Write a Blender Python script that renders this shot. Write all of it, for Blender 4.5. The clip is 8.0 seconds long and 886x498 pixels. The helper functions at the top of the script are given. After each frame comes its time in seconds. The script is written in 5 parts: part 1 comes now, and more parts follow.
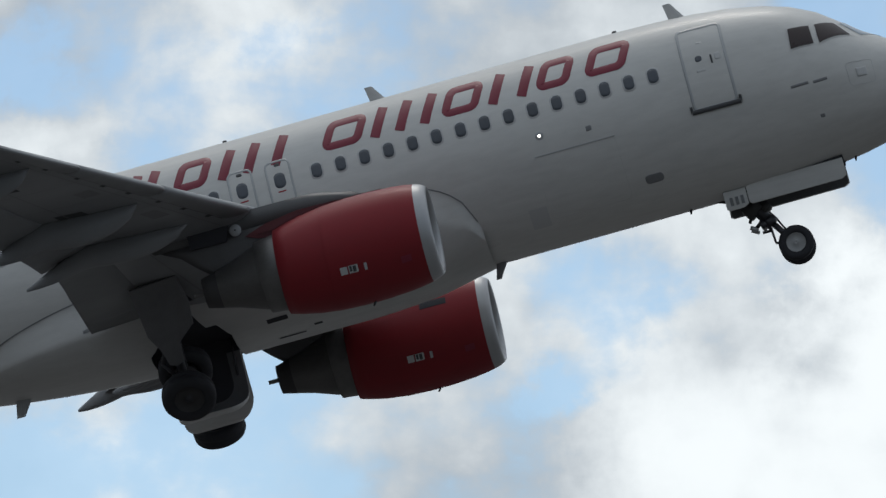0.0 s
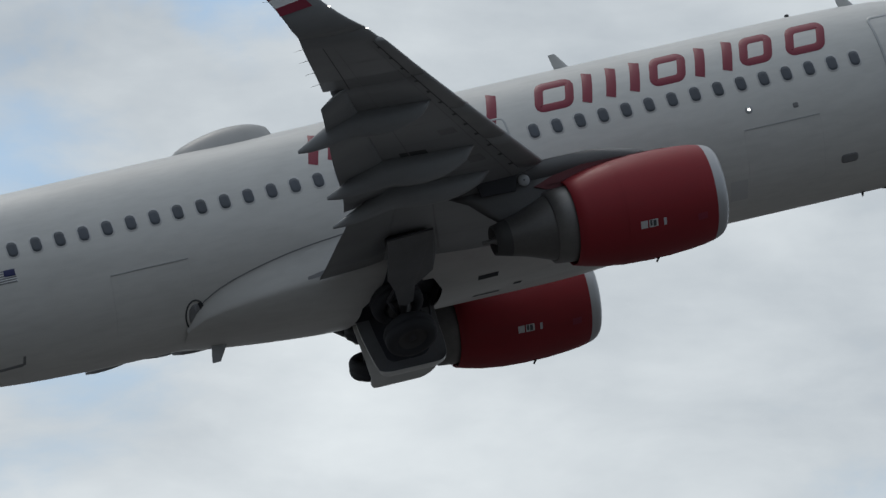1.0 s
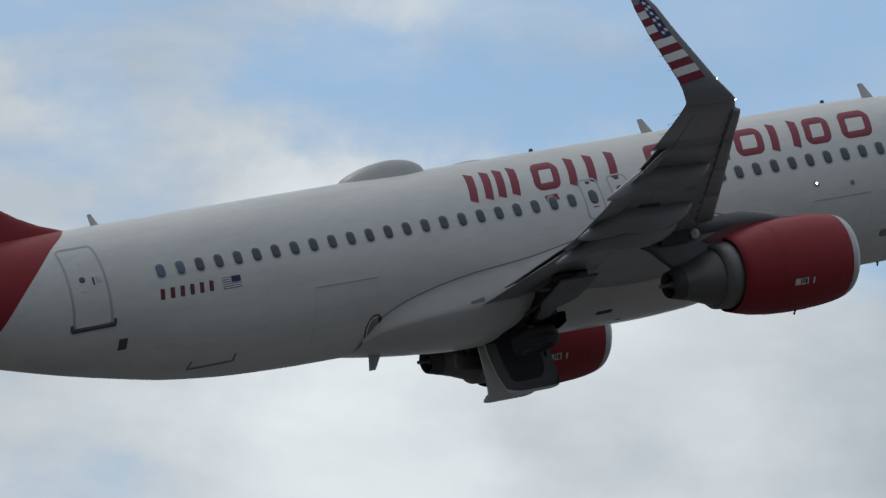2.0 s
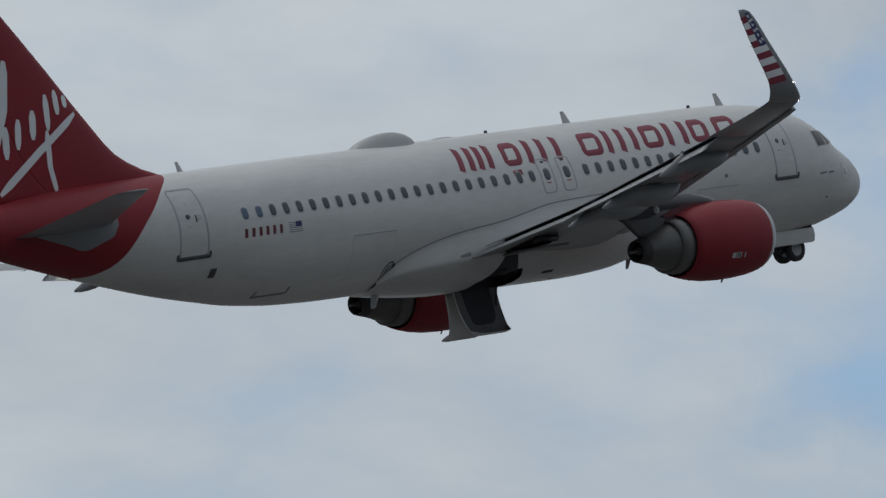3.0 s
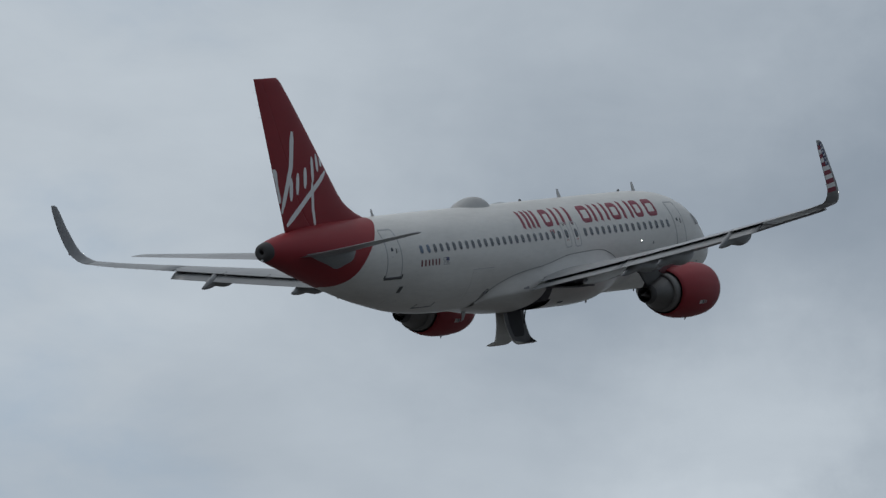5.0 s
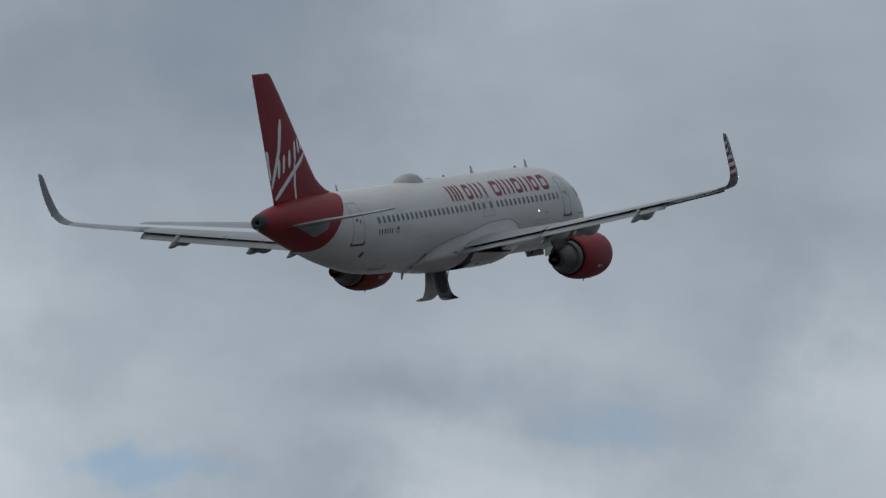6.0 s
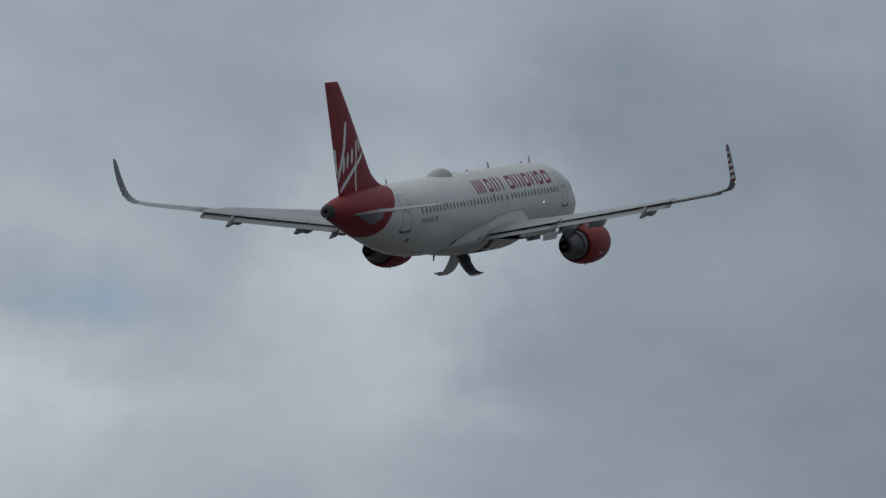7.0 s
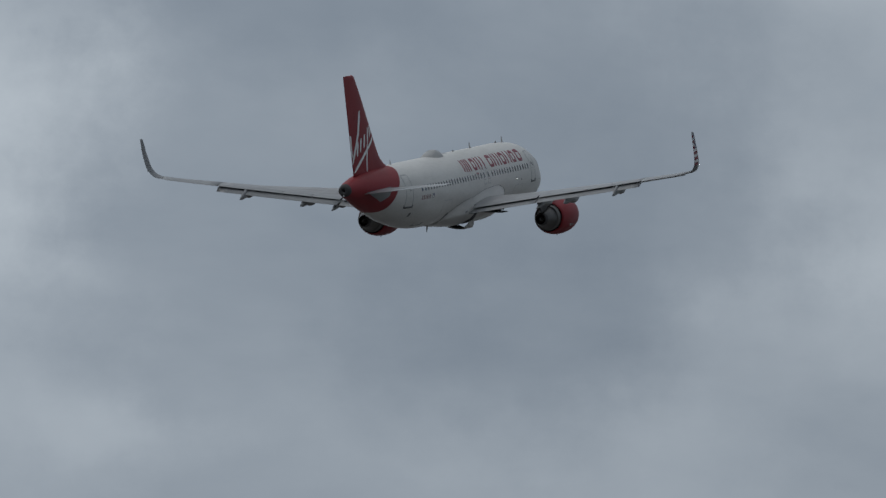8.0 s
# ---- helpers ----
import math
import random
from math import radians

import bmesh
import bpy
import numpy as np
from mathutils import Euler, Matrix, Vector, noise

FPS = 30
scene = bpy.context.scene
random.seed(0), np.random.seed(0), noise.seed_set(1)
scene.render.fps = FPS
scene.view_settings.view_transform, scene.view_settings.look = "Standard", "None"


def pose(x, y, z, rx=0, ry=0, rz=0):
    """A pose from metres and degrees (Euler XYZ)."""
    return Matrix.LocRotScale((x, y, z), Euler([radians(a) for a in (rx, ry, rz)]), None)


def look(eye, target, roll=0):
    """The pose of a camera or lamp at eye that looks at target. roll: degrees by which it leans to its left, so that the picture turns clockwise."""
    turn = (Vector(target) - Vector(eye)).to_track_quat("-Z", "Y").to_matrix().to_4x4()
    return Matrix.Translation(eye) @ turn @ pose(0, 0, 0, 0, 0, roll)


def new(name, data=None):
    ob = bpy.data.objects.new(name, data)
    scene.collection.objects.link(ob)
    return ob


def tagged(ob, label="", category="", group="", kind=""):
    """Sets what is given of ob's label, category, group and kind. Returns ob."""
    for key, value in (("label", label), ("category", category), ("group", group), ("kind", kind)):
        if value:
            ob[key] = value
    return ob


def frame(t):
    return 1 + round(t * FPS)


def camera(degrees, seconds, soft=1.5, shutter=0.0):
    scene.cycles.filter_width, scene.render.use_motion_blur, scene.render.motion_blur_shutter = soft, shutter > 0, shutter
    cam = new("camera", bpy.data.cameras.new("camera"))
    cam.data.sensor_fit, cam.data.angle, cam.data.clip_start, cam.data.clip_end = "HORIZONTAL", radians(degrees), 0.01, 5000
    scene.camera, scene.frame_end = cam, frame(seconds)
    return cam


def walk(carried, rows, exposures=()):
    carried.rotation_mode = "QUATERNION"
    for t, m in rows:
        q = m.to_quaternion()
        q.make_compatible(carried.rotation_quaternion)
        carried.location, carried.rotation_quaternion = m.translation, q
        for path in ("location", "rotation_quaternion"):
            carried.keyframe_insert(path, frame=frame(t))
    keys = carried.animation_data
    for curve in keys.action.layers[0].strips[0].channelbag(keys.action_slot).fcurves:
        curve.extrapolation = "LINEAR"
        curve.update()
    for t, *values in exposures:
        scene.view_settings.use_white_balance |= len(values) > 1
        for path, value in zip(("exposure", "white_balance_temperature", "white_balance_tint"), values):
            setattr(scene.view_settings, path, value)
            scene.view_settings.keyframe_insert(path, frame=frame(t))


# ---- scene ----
# ---- camera on its stand beside the runway ----
cam = camera(5.5411, 8.0, soft=1.4)
walk(cam, [
    (0, pose(0, 0, 1.7, 100.4247, -0.3501, 6.6902)),
    (0.1, pose(0, 0, 1.7, 100.4355, -0.2060, 4.7262)),
    (0.2, pose(0, 0, 1.7, 100.4362, -0.0640, 2.7987)),
    (0.3, pose(0, 0, 1.7, 100.4390, 0.0666, 0.9441)),
    (0.4, pose(0, 0, 1.7, 100.4560, 0.1892, -0.9117)),
    (0.5, pose(0, 0, 1.7, 100.5115, 0.2920, -2.8009)),
    (0.6, pose(0, 0, 1.7, 100.6023, 0.3706, -4.7664)),
    (0.7, pose(0, 0, 1.7, 100.7201, 0.4262, -6.7643)),
    (0.8, pose(0, 0, 1.7, 100.8406, 0.4560, -8.6931)),
    (0.9, pose(0, 0, 1.7, 100.9582, 0.4636, -10.5732)),
    (1, pose(0, 0, 1.7, 101.0971, 0.4290, -12.4343)),
    (1.1, pose(0, 0, 1.7, 101.2351, 0.3323, -14.2360)),
    (1.2, pose(0, 0, 1.7, 101.3972, 0.1962, -16.0358)),
    (1.3, pose(0, 0, 1.7, 101.5647, 0.0528, -17.8582)),
    (1.4, pose(0, 0, 1.7, 101.6937, -0.1072, -19.6583)),
    (1.5, pose(0, 0, 1.7, 101.7906, -0.2566, -21.3650)),
    (1.6, pose(0, 0, 1.7, 101.8847, -0.3784, -23.0751)),
    (1.7, pose(0, 0, 1.7, 101.9715, -0.4852, -24.8448)),
    (1.8, pose(0, 0, 1.7, 102.0436, -0.5849, -26.6917)),
    (1.9, pose(0, 0, 1.7, 102.0966, -0.6765, -28.5616)),
    (2, pose(0, 0, 1.7, 102.1282, -0.7588, -30.3853)),
    (2.1, pose(0, 0, 1.7, 102.1464, -0.8265, -32.1066)),
    (2.2, pose(0, 0, 1.7, 102.1587, -0.8848, -33.7330)),
    (2.4, pose(0, 0, 1.7, 102.2163, -0.9943, -36.8214)),
    (2.6, pose(0, 0, 1.7, 102.2493, -1.0867, -39.6551)),
    (2.8, pose(0, 0, 1.7, 102.2866, -1.1703, -42.2522)),
    (3, pose(0, 0, 1.7, 102.3312, -1.2534, -44.6345)),
    (3.3, pose(0, 0, 1.7, 102.4216, -1.3948, -47.8620)),
    (3.4, pose(0, 0, 1.7, 102.4614, -1.4451, -48.8482)),
    (3.5, pose(0, 0, 1.7, 102.5011, -1.5035, -49.8002)),
    (3.6, pose(0, 0, 1.7, 102.5367, -1.5739, -50.7204)),
    (3.8, pose(0, 0, 1.7, 102.6070, -1.7345, -52.4595)),
    (4, pose(0, 0, 1.7, 102.6662, -1.9162, -54.1080)),
    (4.1, pose(0, 0, 1.7, 102.6985, -2.0137, -54.9010)),
    (4.2, pose(0, 0, 1.7, 102.7233, -2.1047, -55.6622)),
    (4.4, pose(0, 0, 1.7, 102.7175, -2.2313, -57.1205)),
    (4.6, pose(0, 0, 1.7, 102.6597, -2.2921, -58.4942)),
    (4.8, pose(0, 0, 1.7, 102.5597, -2.3026, -59.7904)),
    (5, pose(0, 0, 1.7, 102.4226, -2.2785, -61.0059)),
    (5.2, pose(0, 0, 1.7, 102.2710, -2.2353, -62.1513)),
    (5.3, pose(0, 0, 1.7, 102.1995, -2.2142, -62.6957)),
    (5.5, pose(0, 0, 1.7, 102.1043, -2.1689, -63.7899)),
    (5.7, pose(0, 0, 1.7, 101.9945, -2.1048, -64.8243)),
    (5.9, pose(0, 0, 1.7, 101.8736, -2.0518, -65.7747)),
    (6, pose(0, 0, 1.7, 101.8158, -2.0374, -66.2209)),
    (6.1, pose(0, 0, 1.7, 101.7492, -2.0358, -66.6449)),
    (6.2, pose(0, 0, 1.7, 101.6944, -2.0476, -67.0445)),
    (6.3, pose(0, 0, 1.7, 101.6419, -2.0775, -67.4165)),
    (6.5, pose(0, 0, 1.7, 101.5462, -2.1997, -68.0960)),
    (6.7, pose(0, 0, 1.7, 101.4208, -2.4959, -68.7680)),
    (7, pose(0, 0, 1.7, 101.1910, -2.9913, -69.7462)),
    (7.2, pose(0, 0, 1.7, 101.0065, -3.2512, -70.3491)),
    (7.3, pose(0, 0, 1.7, 100.9085, -3.3447, -70.6336)),
    (7.5, pose(0, 0, 1.7, 100.7303, -3.4382, -71.1994)),
    (7.7, pose(0, 0, 1.7, 100.5724, -3.2720, -71.7132)),
    (7.8, pose(0, 0, 1.7, 100.5138, -3.1503, -71.9519)),
    (7.9, pose(0, 0, 1.7, 100.4685, -3.0066, -72.1774)),
    (8, pose(0, 0, 1.7, 100.4208, -2.8588, -72.3778)),
], exposures=[(0.0, 0.06), (1.4, 0.06), (1.7, 0.15), (2.0, 0.09), (3.5, 0.0), (5.0, -0.06), (6.5, -0.18), (8.0, -0.2)])


# ---- light: broken overcast sky, veiled sun ----
SUN_EL, SUN_AZ = 58.0, -15.0          # degrees; azimuth from +y towards +x


def direction(az, el):
    a, e = radians(az), radians(el)
    return Vector((math.sin(a) * math.cos(e), math.cos(a) * math.cos(e), math.sin(e)))


sun = new("sun", bpy.data.lights.new("sun", "SUN"))
sun.data.energy, sun.data.angle, sun.data.color = 0.5, radians(14), (1.0, 0.95, 0.88)
sun.matrix_world = look((0, 0, 60), Vector((0, 0, 60)) - direction(SUN_AZ, SUN_EL))


class Nodes:
    """Small wrapper to write node trees in lines."""

    def __init__(self, tree):
        self.t = tree
        tree.nodes.clear()

    def add(self, kind, **props):
        n = self.t.nodes.new(kind)
        for k, v in props.items():
            if k == "operation":
                n.operation = v
            elif k == "blend_type":
                n.blend_type = v
            elif k == "data_type":
                n.data_type = v
            elif k == "interpolation_type":
                n.interpolation_type = v
        return n

    def put(self, socket, value):
        if isinstance(value, bpy.types.NodeSocket):
            self.t.links.new(value, socket)
        else:
            socket.default_value = value

    def math(self, op, a, b=0.0, clamp=False):
        n = self.add("ShaderNodeMath", operation=op)
        n.use_clamp = clamp
        self.put(n.inputs[0], a), self.put(n.inputs[1], b)
        return n.outputs[0]

    def mix(self, fac, a, b, blend="MIX"):
        n = self.add("ShaderNodeMix", data_type="RGBA", blend_type=blend)
        self.put(n.inputs["Factor"], fac)
        self.put(n.inputs[6], a), self.put(n.inputs[7], b)
        return n.outputs[2]

    def noise(self, vec, scale, detail=4.0, rough=0.5, distort=0.0):
        n = self.add("ShaderNodeTexNoise")
        self.put(n.inputs["Vector"], vec)
        n.inputs["Scale"].default_value = scale
        n.inputs["Detail"].default_value = detail
        n.inputs["Roughness"].default_value = rough
        n.inputs["Distortion"].default_value = distort
        return n.outputs["Fac"]

    def ramp(self, x, a, b, lo=0.0, hi=1.0):
        n = self.add("ShaderNodeMapRange", interpolation_type="SMOOTHSTEP")
        self.put(n.inputs[0], x)
        for i, v in enumerate((a, b, lo, hi)):
            n.inputs[i + 1].default_value = v
        return n.outputs[0]

    def vec(self, op, a, b):
        n = self.add("ShaderNodeVectorMath", operation=op)
        self.put(n.inputs[0], a), self.put(n.inputs[1], b)
        return n.outputs["Value"] if op in ("DISTANCE", "DOT_PRODUCT", "LENGTH") else n.outputs[0]


# clouds by bearing, height, breadth (degrees) and amount: gaps of blue (minus) and thick banks (plus)
EARLY_CLOUDS = (
    (-8.3, 10.9, 1.5, -0.42, 0),
    (-4, 11.3, 1, -0.3, 0),
    (-8.3, 8.9, 1.4, -0.3, 0.1),
    (-5.7, 9.85, 0.6, -0.5, 0),
    (-4.6, 8.7, 1.7, 0.35, 0.3),
    (-6.3, 11, 0.8, 0.25, 0.12),
    (-3.7, 9.9, 0.8, 0.2, 0.35),
    (3.4, 11.5, 3, 0.35, 0.08),
    (4.6, 9, 1.4, 0.3, 0.22),
    (1.5, 9.5, 1.2, 0.45, -0.04),
    (12.9, 11, 3.2, 0.4, 0.08),
    (11.3, 12.9, 0.9, -0.5, 0),
    (21.5, 10.6, 2.4, 0.4, 0.22),
    (23.3, 13.4, 1.1, -0.55, 0),
    (20.9, 12.7, 0.7, -0.3, 0),
    (18.7, 13.4, 0.9, -0.4, 0),
)
LATE_CLOUDS = (
    (31.8, 13.6, 2.2, -0.45, 0),
    (27.8, 13.2, 1.4, -0.35, 0),
    (29.4, 12.4, 1.2, 0, 0.08),
    (30.8, 10.8, 2.2, 0.4, 0.16),
    (35.2, 13.6, 1.6, -0.4, 0),
    (49.8, 12.2, 3, -0.42, 0),
    (49, 14, 1.6, 0.3, -0.05),
    (53.5, 14, 2, 0.3, -0.13),
    (54.5, 12, 2.5, -0.25, 0.1),
    (48, 11.2, 0.8, 0.2, 0.1),
    (62, 12.8, 4.5, 0.35, -0.04),
    (69.5, 11.5, 6, 0.4, -0.06),
)
LAST_CLOUDS = (
    (66.5, 10.3, 1.5, 0, 0.1),
    (62.5, 10.7, 1.6, 0, 0.1),
    (66.8, 10.9, 1.5, -0.12, 0),
    (68.7, 10.3, 1.4, 0, 0.13),
    (72.3, 11.2, 1.8, 0, -0.04),
    (64.2, 13.3, 2, 0, -0.16),
    (62.8, 11.3, 1, 0, 0.05),
    (68.8, 12, 1, 0, 0.07),
    (72.3, 10, 1.5, 0, -0.03),
    (74.6, 10.4, 0.9, 0, 0.05),
    (74.6, 9.4, 1.1, 0, -0.08),
    (69.2, 11.6, 1, 0, 0.05),
)

# long banks and gaps: bearing, height, half length, half height (degrees), amount, light
LONG_CLOUDS = (
    (-5.08, 9.44, 1.72, 0.85, 0.25, 0.0),
    (-6.19, 9.51, 0.39, 0.21, -0.5, 0),
    (-4.18, 10.29, 0.4, 0.32, 0.3, 0.12),
    (-9.37, 11.5, 0.47, 0.32, -0.4, 0),
    (-7.86, 11.69, 0.43, 0.21, -0.35, 0),
    (-9.22, 11.11, 0.94, 0.18, 0.2, 0.1),
    (-9.12, 9.13, 0.93, 0.39, -0.3, 0),
    (2.33, 9.72, 1.22, 0.35, 0.2, -0.22),
    (3.11, 9.19, 1.07, 0.35, 0.2, 0.12),
    (0.68, 9.31, 1.43, 0.39, 0.2, -0.08),
    (-1.76, 9.55, 0.54, 0.6, 0.2, 0.16),
    (2.77, 10.75, 1.08, 0.53, 0.3, 0.05),
    (18.61, 13.04, 0.47, 0.25, -0.4, 0),
    (20.64, 12.74, 0.54, 0.39, -0.2, 0),
    (23.18, 13.14, 1.38, 0.42, -0.28, 0),
    (19.92, 12.74, 0.94, 0.57, 0.3, -0.02),
    (21.38, 10.49, 3.24, 0.5, 0.4, -0.06),
    (29.33, 13.44, 0.8, 0.39, -0.4, 0),
    (33.04, 13.4, 1.09, 0.39, -0.08, -0.03),
    (30.58, 13.12, 1.53, 0.46, -0.35, -0.1),
    (29.36, 12.52, 0.65, 0.35, 0.2, 0.03),
    (31.99, 10.95, 3.24, 0.92, 0.4, -0.05),
    (48.48, 13.36, 1.02, 0.35, -0.22, 0),
    (47.07, 13.38, 0.47, 0.42, -0.12, 0),
    (50.77, 13.66, 1.82, 0.46, 0.2, -0.03),
    (51.71, 11.63, 0.94, 0.28, -0.22, 0),
    (49.4, 11.79, 0.72, 0.21, -0.2, 0),
    (47.22, 11.05, 0.94, 0.25, 0.2, 0.06),
    (49.38, 11.37, 1.26, 0.21, 0.15, 0.03),
    (61.44, 11.19, 2.02, 0.42, 0.2, 0.02),
    (63.24, 11.33, 0.94, 0.35, 0.2, 0.06),
    (62.3, 11.43, 0.32, 0.25, -0.2, 0),
    (64.87, 11.1, 1.26, 0.53, -0.15, 0.0),
    (64.11, 10.37, 1.01, 0.18, -0.4, 0),
    (66.35, 10.21, 1.8, 0.21, 0.2, 0.06),
    (68.92, 10.79, 1.01, 0.78, 0.2, 0.07),
    (66.79, 10.87, 1.15, 0.28, -0.2, 0),
    (68.47, 11.52, 0.94, 0.46, 0.1, 0.02),
    (68.02, 10.18, 0.72, 0.88, 0.1, 0.03),
    (70.79, 11.99, 3.25, 0.71, 0.1, -0.07),
    (73.0, 11.26, 1.26, 0.64, 0.1, -0.05),
    (72.54, 9.89, 1.36, 0.71, 0.1, -0.06),
    (69.89, 9.17, 0.9, 0.28, 0.1, 0.03),
    (70.3, 10.9, 4.5, 4.5, 0.1, -0.07),
    (51.0, 10.6, 1.2, 0.8, -0.2, -0.04),
    (28.56, 13.34, 1.74, 0.78, -0.12, -0.13),
    (31.54, 13.28, 1.53, 0.6, 0.22, -0.06),
    (51.08, 12.0, 0.72, 1.13, 0.3, -0.03),
    (53.77, 11.6, 2.53, 0.53, -0.08, -0.06),
    (63.35, 11.25, 0.94, 0.67, 0, -0.1),
    (68.39, 11.47, 0.54, 0.92, 0.1, 0.05),
    (69.47, 9.01, 0.9, 0.42, 0.1, 0.05),
    (74.43, 10.39, 0.79, 0.32, 0.1, 0.06),
    (20.5, 12.64, 0.72, 0.71, 0.12, 0),
    (53.13, 11.5, 1.52, 0.6, 0.3, -0.03),
    (30.96, 10.84, 1.08, 0.71, 0.1, -0.15),
    (49.47, 12.5, 2.9, 1.77, -0.16, -0.03),
    (47.13, 13.56, 1.53, 0.78, -0.14, -0.06),
    (47.47, 11.2, 1.37, 0.57, -0.2, -0.09),
    (51.89, 11.92, 1.16, 0.53, -0.2, -0.04),
    (49.07, 13.34, 1.2, 0.39, 0.1, 0),
    (20.68, 12.78, 0.62, 0.35, 0.2, 0),
    (21.37, 10.59, 2.52, 0.42, 0, -0.06),
    (61.63, 12.52, 2.03, 1.49, 0, -0.08),
    (62.55, 11.15, 1.51, 0.5, -0.12, -0.07),
    (66.03, 10.94, 1.51, 0.32, -0.2, -0.09),
    (65.21, 10.2, 0.79, 0.42, 0, -0.06),
    (68.48, 11.72, 0.76, 0.5, 0, -0.08),
    (74.21, 10.48, 0.79, 0.39, 0, -0.07),
    (72.16, 11.06, 1.51, 0.78, 0, 0.04),
    (65.88, 10.91, 1.08, 0.46, 0.2, -0.03),
    (65.31, 10.31, 1.08, 0.5, 0, -0.05),
    (51.64, 11.52, 0.87, 0.32, 0.09, 0),
    (48.63, 13.22, 0.94, 0.42, 0.07, 0),
    (49.26, 11.61, 1.37, 0.39, 0.06, 0),
    (73.43, 10.56, 1.51, 1.49, 0, -0.045),
    (67.95, 10.62, 0.79, 0.71, 0, -0.03),
    (28.57, 11.04, 1.51, 0.39, 0.1, 0.06),
    (29.43, 11.2, 0.79, 0.28, 0.1, 0.05),
    (31.92, 11.12, 1.44, 0.39, 0, 0.04),
    (31.53, 13.38, 1.38, 0.42, 0.08, 0),
    (28.31, 13.16, 1.16, 0.42, 0.08, 0.02),
    (26.24, 13.11, 1.63, 0.78, 0.15, 0.06),
    (25.53, 10.71, 1.8, 0.39, 0.1, 0.05),
    (22.43, 12.97, 0.94, 0.53, -0.15, -0.05),
    (20.93, 12.99, 1.74, 0.5, -0.1, -0.06),
    (23.0, 12.96, 1.02, 0.5, -0.08, -0.05),
    (21.09, 10.63, 1.44, 0.39, 0, -0.05),
    (-5.69, 9.16, 0.93, 0.39, 0.2, 0.08),
    (55.37, 12.43, 1.63, 1.41, 0, -0.035),
    (52.91, 11.43, 1.44, 0.42, 0, -0.03),
    (51.4, 12.15, 1.01, 0.71, 0.1, -0.05),
)


def make_sky():
    world = bpy.data.worlds.new("sky")
    scene.world = world
    world.use_nodes = True
    n = Nodes(world.node_tree)
    d = n.add("ShaderNodeTexCoord").outputs["Generated"]
    sky = n.add("ShaderNodeTexSky")
    sky.sky_type, sky.sun_disc = "NISHITA", False
    sky.sun_elevation, sky.sun_rotation = radians(SUN_EL), radians(SUN_AZ)
    sky.air_density, sky.dust_density, sky.ozone_density = 1.0, 0.6, 2.0
    squash = n.add("ShaderNodeMapping")
    n.put(squash.inputs["Vector"], d)
    squash.inputs["Scale"].default_value = (1, 1, 2.3)
    v = squash.outputs[0]
    # the cloud is broken in the north and calmer, drawn out in layers, towards the east
    calm = n.ramp(n.vec("DOT_PRODUCT", d, tuple(direction(70, 11))), math.cos(radians(48)), math.cos(radians(22)), 1.0, 0.42)
    soften = lambda f: n.math("ADD", n.math("MULTIPLY", n.math("SUBTRACT", f, 0.5), calm), 0.5)
    broad = n.noise(v, 11.0, 3.0, 0.5)
    fine = soften(n.noise(v, 38.0, 7.0, 0.56, 0.2))
    shade = soften(n.noise(v, 17.0, 4.0, 0.5))
    cover = n.math("ADD", n.math("ADD", n.math("MULTIPLY", broad, 0.6), n.math("MULTIPLY", fine, 1.1)), 0.05)
    glow = n.math("ADD", n.math("ADD", n.math("MULTIPLY", shade, 0.42), n.math("MULTIPLY", fine, 0.27)), 0.16)
    # small heaped clouds in the north
    heap = n.ramp(n.vec("DISTANCE", d, tuple(direction(-7, 10))), radians(5), radians(17), 1.0, 0.0)
    puff = n.math("MULTIPLY", n.math("SUBTRACT", n.noise(d, 62.0, 9.0, 0.52, 0.1), 0.5), heap)
    cover = n.math("ADD", cover, n.math("MULTIPLY", puff, 1.9))
    glow = n.math("ADD", glow, n.math("MULTIPLY", puff, 0.8))
    # bearing and height in degrees, frayed by a drifting offset so that no cloud has a clean outline
    split = n.add("ShaderNodeSeparateXYZ")
    n.put(split.inputs[0], d)
    flat = n.add("ShaderNodeCombineXYZ")
    n.put(flat.inputs[0], n.math("MULTIPLY", n.math("ARCTAN2", split.outputs[0], split.outputs[1]), math.degrees(1)))
    n.put(flat.inputs[1], n.math("MULTIPLY", n.math("ARCSINE", split.outputs[2]), math.degrees(1)))
    fray = n.add("ShaderNodeTexNoise")
    n.put(fray.inputs["Vector"], flat.outputs[0])
    fray.inputs["Scale"].default_value, fray.inputs["Detail"].default_value, fray.inputs["Roughness"].default_value = 0.9, 7.0, 0.6
    place = n.vec("ADD", flat.outputs[0], n.vec("MULTIPLY", n.vec("SUBTRACT", fray.outputs["Color"], (0.5, 0.5, 0.5)), (2.2, 1.1, 0)))
    clouds = [(az, el, wide * 1.25, wide * 1.25, amount, light) for az, el, wide, amount, light in EARLY_CLOUDS + LATE_CLOUDS + LAST_CLOUDS]
    for az, el, wide, tall, amount, light in clouds + list(LONG_CLOUDS):
        off = n.vec("MULTIPLY", n.vec("SUBTRACT", place, (az, el, 0)), (1 / wide, 1 / tall, 0))
        near = n.ramp(n.vec("LENGTH", off, (0, 0, 0)), 0.0, 1.0 if tall == wide else 1.3, 1.0, 0.0)
        cover = n.math("ADD", cover, n.math("MULTIPLY", near, amount))
        glow = n.math("ADD", glow, n.math("MULTIPLY", near, light))
    thick = n.ramp(cover, 0.45, 1.0, 0.15, 1.0)
    lum = n.ramp(glow, 0.15, 0.90)
    grey = n.mix(lum, (2.1, 2.55, 3.1, 1), (8.5, 9.0, 9.2, 1))
